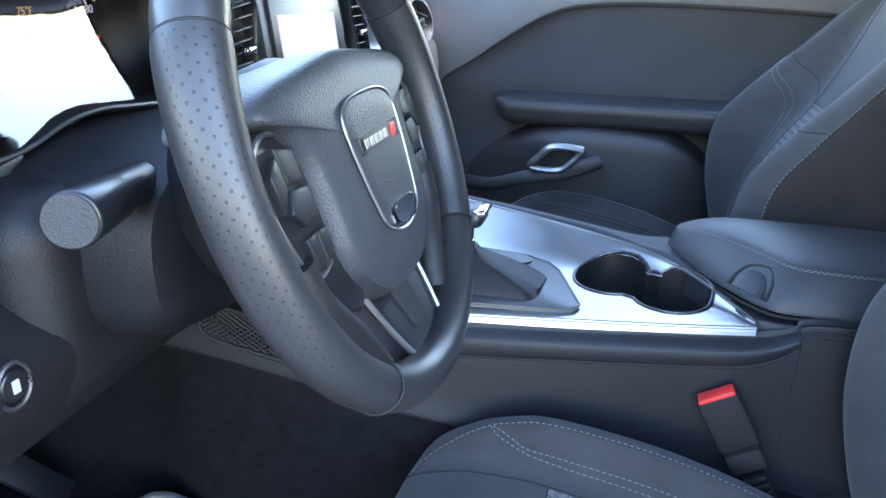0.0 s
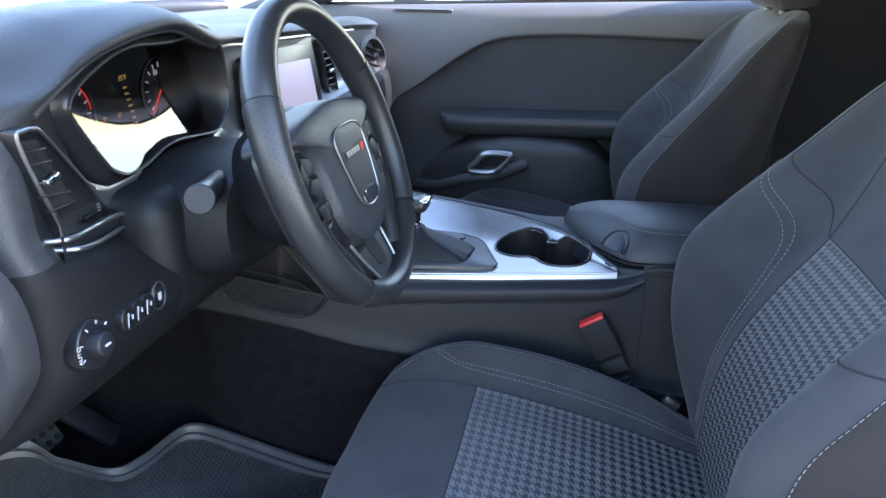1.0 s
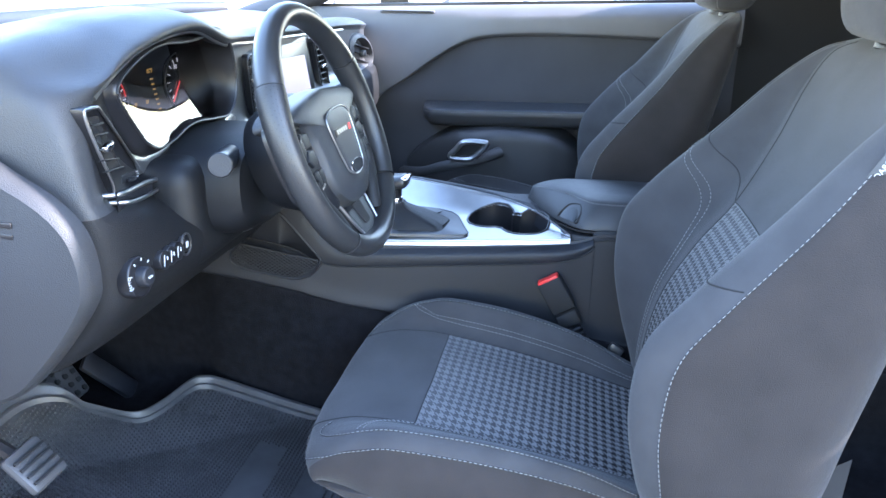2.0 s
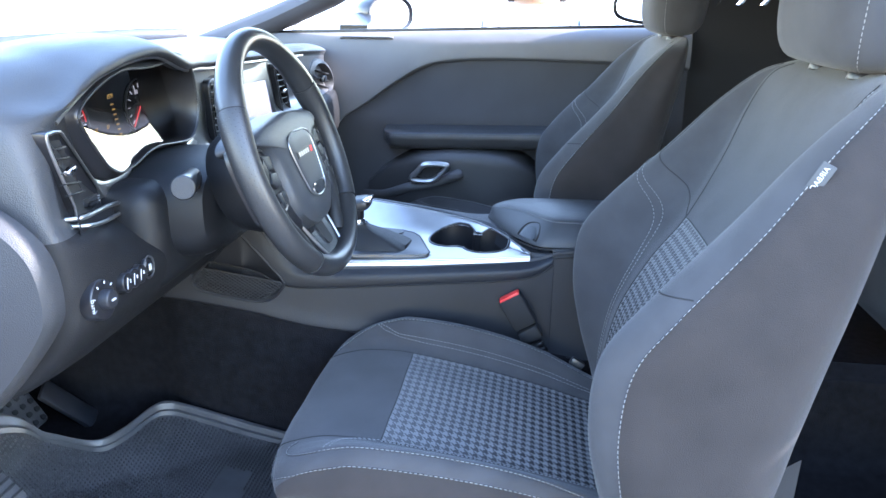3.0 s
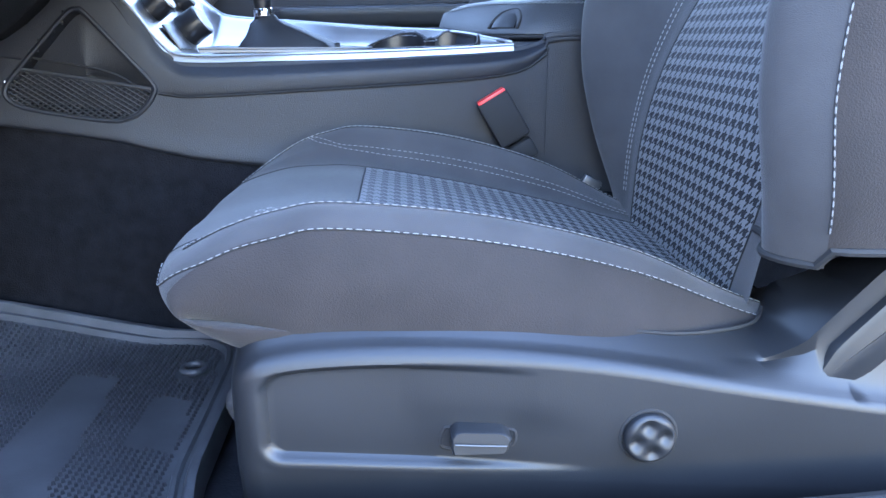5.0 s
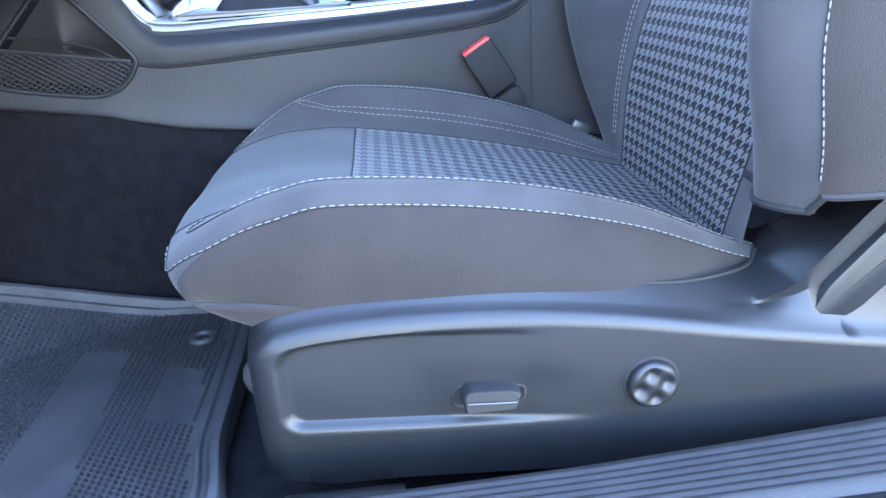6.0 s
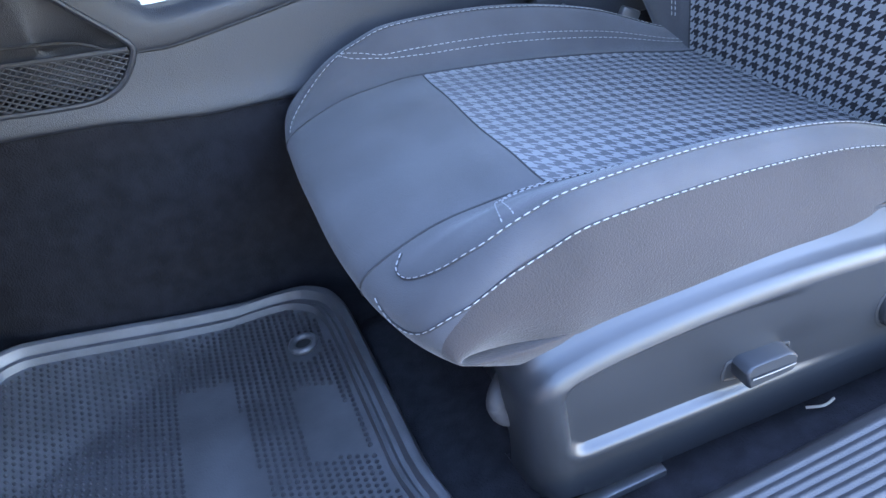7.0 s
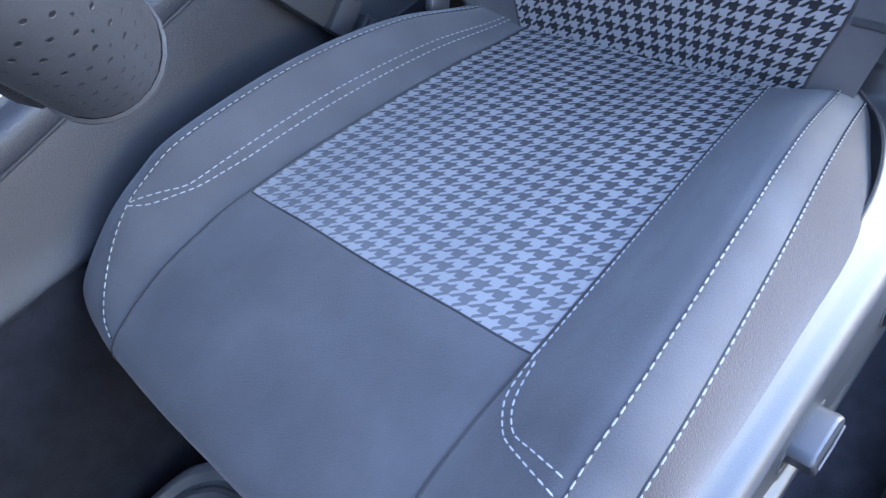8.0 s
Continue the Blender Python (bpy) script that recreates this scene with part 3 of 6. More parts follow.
    for d in (0.0, 0.16):
        sewb(run([(1.2, c + 2.95 + d), (2.0, c + 2.75 + d), (3.3, c + 2.65 + d), (4.3, c + 2.8 + d), (5.0, c + 3.15 + d), (5.45, c + 3.75 + d), (5.75, c + 4.4 + d)], 10), False)
    for k in (-1, 1):
        part("seam", tube(on_surface(B, [(s, c + k * 2.0) for s in lin(0.4, 9, 60)], mid, -0.0003), 0.0012, 6), PIPING, root)
        part("seam", tube(on_surface(B, [(5.0 + (0.9 if k > 0 else 0.25) * t, c + k * (2.0 + (2.1 if k > 0 else 2.9) * t)) for t in lin(0, 1, 20)], mid, -0.0003), 0.0011, 6), PIPING, root)
    part("seam", tube(on_surface(B, [(5.0, v) for v in lin(c - 2, c + 2, 30)], mid, -0.0004), 0.001, 6), PIPING, root)
    # headrest
    rings = []
    for z, hx, hy in ((1.035, .02, .09), (1.045, .045, .115), (1.08, .058, .128), (1.15, .06, .13), (1.2, .052, .122), (1.225, .03, .1)):
        rings.append([(0.515 + 0.05 * (z - 1.03) + hx * math.copysign(abs(math.cos(a)) ** 0.6, math.cos(a)), hy * math.copysign(abs(math.sin(a)) ** 0.6, math.sin(a)), z) for a in lin(0, 2 * math.pi, 33)[:-1]])
    loops = [spline([r[k] for r in rings], 4) for k in range(32)]
    hr = part("headrest", sheet([[loops[k][i] for k in range(32)] for i in range(len(loops[0]))], True, True), CLOTH, root)
    for k in (-1, 1):
        a = [r[8 + 2 * k if k > 0 else 24 - 2] for r in rings]
        part("stitching", stitches([p + np.array((0, 0.0006 * (1 if p[1] > 0 else -1), 0)) for p in spline(a, 6)]), THREAD, hr)
        part("post", rod((0.515, 0.06 * k, 1.0), (0.515, 0.06 * k, 1.06), 0.006), CHROME, hr, "chrome post")
        part("post_guide", rod((0.515, 0.06 * k, 1.026), (0.515, 0.06 * k, 1.037), 0.014, 0.011, 16, 0.002), BLACK, root)
    if not driver:
        part("belt_guide", tube(spline([(0.50, 0.13, 1.13), (0.44, 0.165, 1.122), (0.415, 0.17, 1.105), (0.412, 0.17, 1.086), (0.422, 0.17, 1.068), (0.45, 0.165, 1.058), (0.50, 0.14, 1.052)], 6), 0.0045, 8), BLACK, root, "black loop belt guide")
    if driver:
        shield(root)
        tagm = B.at(6.75, c - 5.12)
        tn = Vector((-0.35, -0.93, 0.1)).normalized()
        up = Vector((0.42, -0.1, 0.9))
        side = up.cross(tn).normalized()
        up = tn.cross(side)
        m = Matrix((( *[up.x], side.x, tn.x, tagm[0] + tn.x * 0.002), (up.y, side.y, tn.y, tagm[1] + tn.y * 0.002), (up.z, side.z, tn.z, tagm[2] + tn.z * 0.002), (0, 0, 0, 1)))
        m = m @ Matrix.Rotation(math.pi, 4, "Z")
        bm = box((0, 0, 0), (0.030, 0.013, 0.002), 0.0008)
        bmesh.ops.transform(bm, matrix=m, verts=bm.verts)
        tag = part("airbag_tag", bm, material("grey_tag", (0.05, 0.052, 0.056), 0.7), root, "small grey sewn airbag tag")
        lettering("AIRBAG", 0.0068, m @ Matrix.Translation((0, 0, 0.0012)), WHITEPRINT, tag, "tag_print")
    return root


def shield(root):
    """Moulded side shield: a sloped ledge, a face with a pressed panel that fades to the rear, and a rear ear that turns inward."""
    inner = spline([(-0.076, -.165, .496), (-0.072, -.186, .508), (-0.06, -.196, .520), (-0.033, -.198, .5245), (.03, -.199, .5255), (.10, -.199, .5225), (.18, -.197, .513), (.225, -.193, .507), (.262, -.183, .505), (.290, -.168, .5045), (.304, -.150, .510), (.312, -.140, .524), (.328, -.149, .535), (.37, -.155, .556), (.48, -.165, .612)], 10)
    ridge = spline([(-0.076, .486), (-0.068, .495), (-0.058, .502), (-0.045, .506), (-0.017, .5095), (.033, .5105), (.1, .507), (.175, .4975), (.256, .482), (.36, .464), (.48, .445)], 10)
    face = -0.2225

    def height(line, x, k=1):
        return float(np.interp(x, [p[0] for p in line], [p[k] for p in line]))

    def press(x, z):
        top, low = height(ridge, x) - 0.0075, 0.438 - 0.07 * (x + 0.05)
        cx, cz, hx, hz, r = 0.28, (top + low) / 2, 0.333, (top - low) / 2, 0.012
        qx, qz = abs(x - cx) - hx + r, abs(z - cz) - hz + r
        d = r - math.hypot(max(qx, 0), max(qz, 0)) - min(max(qx, qz), 0)
        k = min(max((d + 0.001) / 0.0055, 0.0), 1.0)
        fade = min(max((0.125 - x) / 0.09, 0.0), 1.0)
        mixz = min(max((cz + 0.012 - z) / 0.024, 0.0), 1.0)
        fade += (min(max((0.165 - x) / 0.12, 0.0), 1.0) - fade) * mixz * mixz * (3 - 2 * mixz)
        return fade * (0.0062 * k * k * (3 - 2 * k) - 0.0006 * math.exp(-((d + 0.004) / 0.003) ** 2))
    rows = []
    for x, dy in [(-0.0762, 0.045), (-0.0757, 0.028), (-0.0742, 0.016), (-0.071, 0.0085), (-0.067, 0.004), (-0.062, 0.0012)] + [(x, 0.0) for x in np.concatenate([np.arange(-0.057, 0.13, 0.0025), np.arange(0.13, 0.25, 0.008), np.arange(0.25, 0.34, 0.003), np.arange(0.34, 0.48, 0.012)])]:
        yi, zi, zr = height(inner, x), height(inner, x, 2), height(ridge, x)
        ear = min(max((x - 0.25) / 0.05, 0.0), 1.0)
        ya, za = yi, zi
        yb, zb_ = face + 0.0125 + dy * 0.7, zr + 0.006 + 0.4 * max(0.0, zi - zr - 0.02) * (1 - ear) + 0.006 * ear
        mid = [np.array((x, ya + (yb - ya) * t, za + (zb_ - za) * t)) for t in (0.2, 0.4, 0.6, 0.8)]
        zo = float(np.interp(x, (0.25, 0.283, 0.309, 0.358, 0.48), (0.489, 0.493, 0.507, 0.560, 0.655)))
        eared = [np.array(p) for p in ((x, ya + (-0.203 - ya) * 0.4, za + (zo - za) * 0.28), (x, ya + (-0.203 - ya) * 0.85, za + (zo - za) * 0.78), (x, -0.2045, zo - 0.001), (x, -0.2015, max(zo - 0.55 * (zo - zb_), zb_)))]
        mid = [tuple(p + (q - p) * ear) for p, q in zip(mid, eared)]
        row = [(x, ya + 0.035, za - 0.02), (x, ya + 0.006, za - 0.006), (x, ya, za)] + mid + [(x, yb, zb_), (x, face + 0.0075 + dy * 0.9, zr + 0.0042), (x, face + 0.0035 + dy, zr + 0.002), (x, face + 0.001 + dy, zr - 0.0015), (x, face + dy, zr - 0.005)]
        zb = 0.384 + 0.012 * math.exp(-((x + 0.075) / 0.03) ** 2) - 0.008 * min(max((x - 0.02) / 0.15, 0), 1)
        low = max(0.438 - 0.07 * (x + 0.05), zb + 0.02)
        levels = np.concatenate([np.linspace(zr - 0.006, zr - 0.022, 13), np.linspace(zr - 0.022, low + 0.012, 9)[1:], np.linspace(low + 0.012, low - 0.009, 17)[1:], np.linspace(low - 0.009, zb, 4)[1:]])
        for z in levels:
            row.append((x, face + dy + press(x, z) + 0.012 * max(0.0, (low - 0.012 - z) / 0.05), z))
        row += [(x, face + 0.014 + dy, zb - 0.004), (x, face + 0.02 + dy, zb - 0.006), (x, -0.16, zb - 0.005)]
        rows.append(row)
    sh = part("side_shield", sheet(rows), SHIELD, root, "satin black plastic seat side shield")
    # Dark tube drawn as the shade between cushion and shield.
    part("shield_gap_shade", tube([(p[0], p[1] + 0.0012, p[2] + 0.001) for p in inner[12:100]], 0.0016, 6), PIPING, root, "dark strip drawn for the shaded gap under the cushion")
    sx, sz = 0.086, 0.4535
    well = spline([(-.0235, -.0075), (-.0225, .005), (-.016, .0072), (.018, .0058), (.0245, .0025), (.021, -.0075), (-.002, -.009)], 4, True)
    part("switch_well", tube([(sx + p[0], face + 0.0008 + press(sx + p[0], sz - 0.0045 + p[1]), sz - 0.0045 + p[1]) for p in well], 0.0017, 8, True, up=(0, 1, 0)), PIPING, sh, "dark switch surround")
    key = [(-.0175, -.0085), (-.0185, -.0045), (-.0185, .003), (-.0155, .0062), (-.012, .0068), (.014, .0056), (.0185, .0035), (.0205, .001), (.0185, -.006), (.0165, -.0085)]
    rows = [[(sx + p[0] * k, y + 0.28 * max(0.0, p[1] + 0.001) * lip, sz + p[1] * k) for p in key] for k, y, lip in ((1.0, face + 0.006, 0), (1.0, -0.2312, 0.5), (0.97, -0.2335, 1.0), (0.92, -0.2343, 1.0))]
    part("seat_switch", sheet(rows, True, True), SHIELD, sh, "power seat switch")
    # Silver tube laid on the key as its edge highlight.
    part("switch_highlight", tube([(sx + x, -0.2352 + 0.0004 * abs(x) / 0.02, sz - 0.0012 - 0.06 * x) for x in np.linspace(-0.016, 0.017, 9)], 0.0006, 6), DARKSILVER, sh, "bright line painted as the highlight on the switch edge")
    # round knob with four scooped finger hollows
    kx, kz, kr = 0.199, 0.4485, 0.0172
    rows = []
    for r in np.linspace(0.02, 1.0, 15):
        ring_ = []
        for a in np.linspace(0, 2 * math.pi, 65)[:-1]:
            x, z = r * math.cos(a), r * math.sin(a)
            dip = sum(math.exp(-(((x - 0.58 * math.cos(b)) ** 2 + (z - 0.58 * math.sin(b)) ** 2) / 0.085)) for b in (0.2, 0.2 + math.pi / 2, 0.2 + math.pi, 0.2 + 1.5 * math.pi))
            ring_.append((kx + kr * x, -0.2305 + 0.0042 * dip + 0.003 * max(0.0, r - 0.8) ** 2 / 0.04, kz + kr * z))
        rows.append(ring_)
    rows += [[(kx + kr * 1.01 * math.cos(a), y, kz + kr * 1.01 * math.sin(a)) for a in np.linspace(0, 2 * math.pi, 65)[:-1]] for y in (-0.2265, -0.219)]
    kn = part("lumbar_knob", sheet(rows, True), SHIELD, sh, "round four-way lumbar knob with scooped hollows")
    part("knob_ring", tube([(kx + 0.0186 * math.cos(a), face + 0.0006, kz + 0.0186 * math.sin(a)) for a in np.linspace(0, 2 * math.pi, 33)[:-1]], 0.0016, 8, True, up=(0, 1, 0)), PIPING, kn, "dark gap ring")
    lever = [(.317, .478), (.322, .492), (.337, .513), (.40, .575), (.44, .58), (.40, .528), (.351, .478), (.336, .467), (.323, .468)]
    part("recline_lever", slab([tuple(p) for p in spline(lever, 5, True)], "y", -0.19, -0.02, 0.006), SHIELD, sh, "recline lever")
    part("rail_cover", box((0.0, -0.186, 0.376), (0.10, 0.012, 0.014), 0.004), BLACK, root)
    part("rail", box((-0.022, -0.2055, 0.3655), (0.09, 0.011, 0.007), 0.002), DARKSILVER, root, "steel seat rail")
    part("rail", box((0.2, 0.17, 0.366), (0.5, 0.03, 0.02), 0.003), BLACK, root)
    part("seat_base", box((0.12, -0.01, 0.43), (0.36, 0.34, 0.08), 0.02), BLACK, root)
    part("wire_loom", tube(spline([(-0.05, -0.15, 0.47), (-0.078, -0.172, 0.462), (-0.075, -0.176, 0.446), (-0.05, -0.17, 0.43)], 6), 0.007, 10), NETTING, root, "braided grey wiring sleeve")


driver = seat(0, 0, True)
passenger = seat(-0.07, 0.78, False)

# ---- centre console ----
console = thing("centre_console", "black plastic centre console with satin silver top", "console")
rows = []
for x, ys_, zc, zs, zt in ((-0.55, .19, 0.62, 0.72, 0.83), (-0.42, .193, 0.61, 0.69, 0.82), (-0.29, .200, 0.59, 0.668, 0.775), (-0.25, .203, 0.58, 0.648, 0.725), (-0.22, .206, 0.573, 0.640, 0.683), (-0.18, .210, 0.565, 0.638, 0.672), (-0.03, .229, 0.545, 0.645, 0.676), (0.1, .246, 0.53, 0.652, 0.682), (0.16, .252, 0.52, 0.658, 0.686), (0.19, .256, 0.516, 0.666, 0.69), (0.215, .258, 0.513, 0.683, 0.698), (0.232, .26, 0.51, 0.699, 0.706), (0.42, .262, 0.50, 0.699, 0.706)):
    proud = 0.0035 * min(max((0.215 - x) / 0.06, 0.0), 1.0) - 0.0015
    yt = max(0.2145 + 0.056 * (x + 0.214) / 0.39, ys_ + 0.005)
    rows.append([(x, ys_ - 0.004, zc), (x, ys_ - 0.006, zc + 0.006), (x, ys_ - 0.002, zc + 0.03), (x, ys_ + 0.001, zs - 0.004), (x, ys_ + 0.003, zs - 0.0005), (x, ys_ - proud, zs + 0.0015), (x, ys_ - proud, zs + 0.55 * (zt - zs)), (x, yt - 0.003, zt - 0.004), (x, yt + 0.002, zt), (x, yt + 0.02, zt - 0.03), (x, 0.5, zt - 0.03)])
part("console_seam", tube(spline([(r[0][0], r[4][1] - 0.0035, r[4][2] - 0.0006) for r in rows[1:]], 4), 0.0016, 6), PIPING, console)
# the cubby before the ramp: an opening, its hollow behind, and a net across its foot
cubby = [tuple(p) for p in spline([(-0.373, 0.668), (-0.345, 0.697), (-0.318, 0.724), (-0.306, 0.730), (-0.296, 0.724), (-0.262, 0.684), (-0.236, 0.652), (-0.236, 0.640), (-0.248, 0.624), (-0.263, 0.6145), (-0.284, 0.611), (-0.333, 0.618), (-0.375, 0.627), (-0.390, 0.638), (-0.388, 0.651)], 4, True)]


def within(x, z, lp):
    hit = False
    for (x1, z1), (x2, z2) in zip(lp, lp[1:] + lp[:1]):
        if (z1 > z) != (z2 > z) and x < (x2 - x1) * (z - z1) / (z2 - z1) + x1:
            hit = not hit
    return hit


def wall_y(x):
    return float(np.interp(x, (-0.42, -0.29, -0.22), (0.190, 0.197, 0.2025)))


bm = Patch(rows).mesh(0, 12, 0, 10, 14)
bmesh.ops.delete(bm, geom=[f for f in bm.faces if within(f.calc_center_median().x, f.calc_center_median().z, cubby) and f.calc_center_median().y < 0.24], context="FACES")
part("console_side", bm, PLASTIC, console)
cc = np.mean(cubby, axis=0)
part("cubby", sheet([[(cc[0] + (x - cc[0]) * k, wall_y(x) + d + 0.10 * e * (0.735 - z), cc[1] + (z - cc[1]) * k) for x, z in cubby] for k, d, e in ((1.03, 0.003, 0), (1.0, 0.006, 0), (0.97, 0.012, 0.2), (0.93, 0.016, 1.0), (0.5, 0.016, 1.0), (0.01, 0.016, 1.0))], True), PLASTIC, console, "hollow cubby")
part("cubby_rim", tube([(x, wall_y(x) + 0.0012, z) for x, z in cubby], 0.003, 8, True, up=(0, 1, 0)), PLASTIC, console, "rounded cubby edge")
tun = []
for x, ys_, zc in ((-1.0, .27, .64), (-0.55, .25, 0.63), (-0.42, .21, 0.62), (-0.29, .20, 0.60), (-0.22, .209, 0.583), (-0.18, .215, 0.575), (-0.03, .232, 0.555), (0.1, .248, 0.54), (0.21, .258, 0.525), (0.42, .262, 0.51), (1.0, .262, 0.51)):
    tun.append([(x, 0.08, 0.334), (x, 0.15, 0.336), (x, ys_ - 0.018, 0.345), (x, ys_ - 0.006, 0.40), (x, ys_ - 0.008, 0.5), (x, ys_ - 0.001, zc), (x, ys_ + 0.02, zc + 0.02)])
# Tunnel carpet takes the darkened copy, as this side lies in shade.
tagged(part("tunnel_carpet", Patch(tun).mesh(0, 10, 0, 6, 4), SHADED_LINING), "black carpet over the transmission tunnel, darkened for shade", "carpet", kind="structure")
rows = []
for x, y0, z0, z1 in ((-0.40, 0.49, 0.80, 0.80), (-0.283, 0.49, 0.785, 0.79), (-0.24, .488, .748, .755), (-0.2, 0.482, 0.728, 0.735), (-0.1, 0.464, 0.722, 0.729), (0.0, 0.442, 0.716, 0.726), (0.06, 0.41, 0.712, 0.724), (0.10, 0.38, 0.712, 0.715), (0.15, 0.322, 0.701, 0.70), (0.19, 0.280, 0.697, 0.70), (0.42, 0.28, 0.70, 0.70)):
    ye = max(y0 + 0.03, 0.462)
    rows.append([(x, y0 - 0.004, z0 - 0.03), (x, y0, z0 - 0.006), (x, y0 + 0.006, z0), (x, y0 + 0.014, z0), (x, ye - 0.004, z0 - 0.004), (x, ye + 0.004, z0 - 0.016), (x, ye + 0.015, 0.6), (x, ye + 0.03, 0.36)])
part("console_shoulder", Patch(rows).mesh(0, 10, 0, 7, 4), PLASTIC, console)


def deck_rows():
    out = []
    for x, z, yf, zf in ((-0.283, 0.777, 0.49, 0.79), (-0.25, 0.729, 0.49, 0.757), (-0.225, 0.694, 0.486, 0.737), (-0.2, 0.682, 0.48, 0.728), (-0.1, 0.683, 0.462, 0.721), (0.0, 0.685, 0.438, 0.713), (0.07, 0.688, 0.402, 0.710), (0.12, 0.690, 0.352, 0.706), (0.155, 0.692, 0.308, 0.699), (0.176, 0.693, 0.280, 0.695)):
        y0 = 0.2155 + 0.056 * (x + 0.214) / 0.39
        out.append([(x, y0 - 0.003, z - 0.008), (x, y0, z - 0.001), (x, y0 + 0.006, z)] + [(x, y0 + 0.006 + (yf - y0 - 0.006) * k, z + (zf - z) * h) for k, h in ((0.3, 0), (0.58, 0.02), (0.74, 0.2), (0.87, 0.58), (0.96, 0.93), (1.0, 1.0))])
    return out


DK = Patch(deck_rows())
cups = [(0.033, 0.362, 0.041), (0.097, 0.328, 0.040), (0.0655, 0.3445, 0.0285)]


deck_points = np.array([DK.at(a, b) for a in np.linspace(3, 9, 90) for b in np.linspace(2, 8, 60)])


def deck_z(x, y):
    return float(deck_points[np.argmin((deck_points[:, 0] - x) ** 2 + (deck_points[:, 1] - y) ** 2), 2])


def inside_cup(x, y, grow=0.0):
    return any((x - a) ** 2 + (y - b) ** 2 < (r + grow) ** 2 for a, b, r in cups)


bm = DK.mesh(0, 9, 0, 8, 12)
bmesh.ops.delete(bm, geom=[f for f in bm.faces if inside_cup(*f.calc_center_median()[:2], -0.002)], context="FACES")
for v in bm.verts:
    if any(e.is_boundary for e in v.link_edges) and -0.03 < v.co.x < 0.15 and inside_cup(v.co.x, v.co.y, 0.007) and not inside_cup(v.co.x, v.co.y, -0.012):
        a, b, r = min(cups, key=lambda q: abs(math.hypot(v.co.x - q[0], v.co.y - q[1]) - q[2]))
        d = math.hypot(v.co.x - a, v.co.y - b)
        v.co.x, v.co.y = a + (v.co.x - a) * r / d, b + (v.co.y - b) * r / d
part("silver_deck", bm, SILVER, console, "satin silver trim plate")
part("deck_edge", tube(spline([DK.at(9, 1), DK.at(8, 1), DK.at(6, 1), DK.at(4, 1), DK.at(3, 1), DK.at(2, 1), DK.at(1, 1), DK.at(0, 1), DK.at(0, 8)], 6), 0.0019, 8), SILVER, console, "bright trim edge")
part("deck_edge", tube(spline([DK.at(k, 8) for k in (9, 8, 7, 6, 5, 4, 3, 2, 1, 0)], 5), 0.0019, 8), SILVER, console, "bright trim edge")
for a, b, r in cups:
    ang = np.linspace(0, 2 * math.pi, 73)[:-1]
    free = [not any((a + r * math.cos(t) - p) ** 2 + (b + r * math.sin(t) - q) ** 2 < (w - 0.0004) ** 2 for p, q, w in cups if (p, q) != (a, b)) for t in ang]
    first = next(n for n in range(72) if free[n] and not free[n - 1])
    runs, run_ = [], []
    for n in range(72):
        if free[(first + n) % 72]:
            run_.append(ang[(first + n) % 72])
        elif run_:
            runs.append(run_)
            run_ = []
    runs += [run_] if run_ else []
    for keep in runs:
        keep = [keep[0] - 0.05] + keep + [keep[-1] + 0.05]
        rim_z = [deck_z(a + (r + 0.004) * math.cos(t), b + (r + 0.004) * math.sin(t)) for t in keep]
        part("cup_wall", sheet([[(a + (r + dr) * math.cos(t), b + (r + dr) * math.sin(t), z if z < 0.68 else zt + z - 0.6885) for t, zt in zip(keep, rim_z)] for dr, z in ((0.003, 0.6895), (0.0, 0.687), (-0.001, 0.66), (-0.003, 0.606))]), BLACK, console, "black cup holder well")
        part("cup_rim", tube([(a + (r + 0.001) * math.cos(t), b + (r + 0.001) * math.sin(t), zt + 0.0004) for t, zt in zip(keep, rim_z)], 0.0016, 8), DARKSILVER, console, "bright cup holder rim")
    part("cup_floor", rod((a, b, 0.604), (a, b, 0.609), r, None, 32), BLACK, console)
# shifter plate, boot and lever
plate = [(-0.19, 0.232), (-0.02, 0.258), (0.0, 0.266), (0.004, 0.278), (-0.026, 0.362), (-0.04, 0.382), (-0.065, 0.395), (-0.195, 0.425)]
part("shift_plate", slab([tuple(p) for p in plate], "z", 0.684, 0.005, 0.002), DARKSILVER, console, "graphite shifter surround")
part("plate_edge", tube([(x, y, 0.6885) for x, y in plate], 0.0014, 8, True), DARKSILVER, console, "grey plate edge")
part("shift_slot", slab([tuple(p) for p in spline([(-0.15, 0.365), (-0.08, 0.362), (-0.06, 0.378), (-0.08, 0.395), (-0.15, 0.398)], 4, True)], "z", 0.689, 0.002, 0.0), BLACK, console)
shifter = thing("gear_lever", "black gear lever with pleated leather boot and chrome collar", "gear lever")
boot = []
for z, hx, hy, ox in ((0.688, 0.062, 0.045, 0.0), (0.694, 0.058, 0.042, 0.0), (0.708, 0.036, 0.028, -0.012), (0.716, 0.024, 0.020, -0.022), (0.722, 0.014, 0.013, -0.026), (0.727, 0.012, 0.011, -0.028)):
    boot.append([(-0.098 + ox + hx * math.copysign(abs(math.cos(a)) ** 0.55, math.cos(a)) * (1 + 0.05 * math.sin(5 * a + z * 300)), 0.31 + hy * math.copysign(abs(math.sin(a)) ** 0.55, math.sin(a)) * (1 + 0.05 * math.cos(7 * a)), z) for a in np.linspace(0, 2 * math.pi, 41)[:-1]])
part("boot", sheet(boot, True, True), BOOT, shifter, "creased black leather boot")
part("collar", rod((-0.127, 0.307, 0.724), (-0.128, 0.307, 0.735), 0.0125, 0.0115, 24, 0.002), CHROME, shifter, "chrome collar")
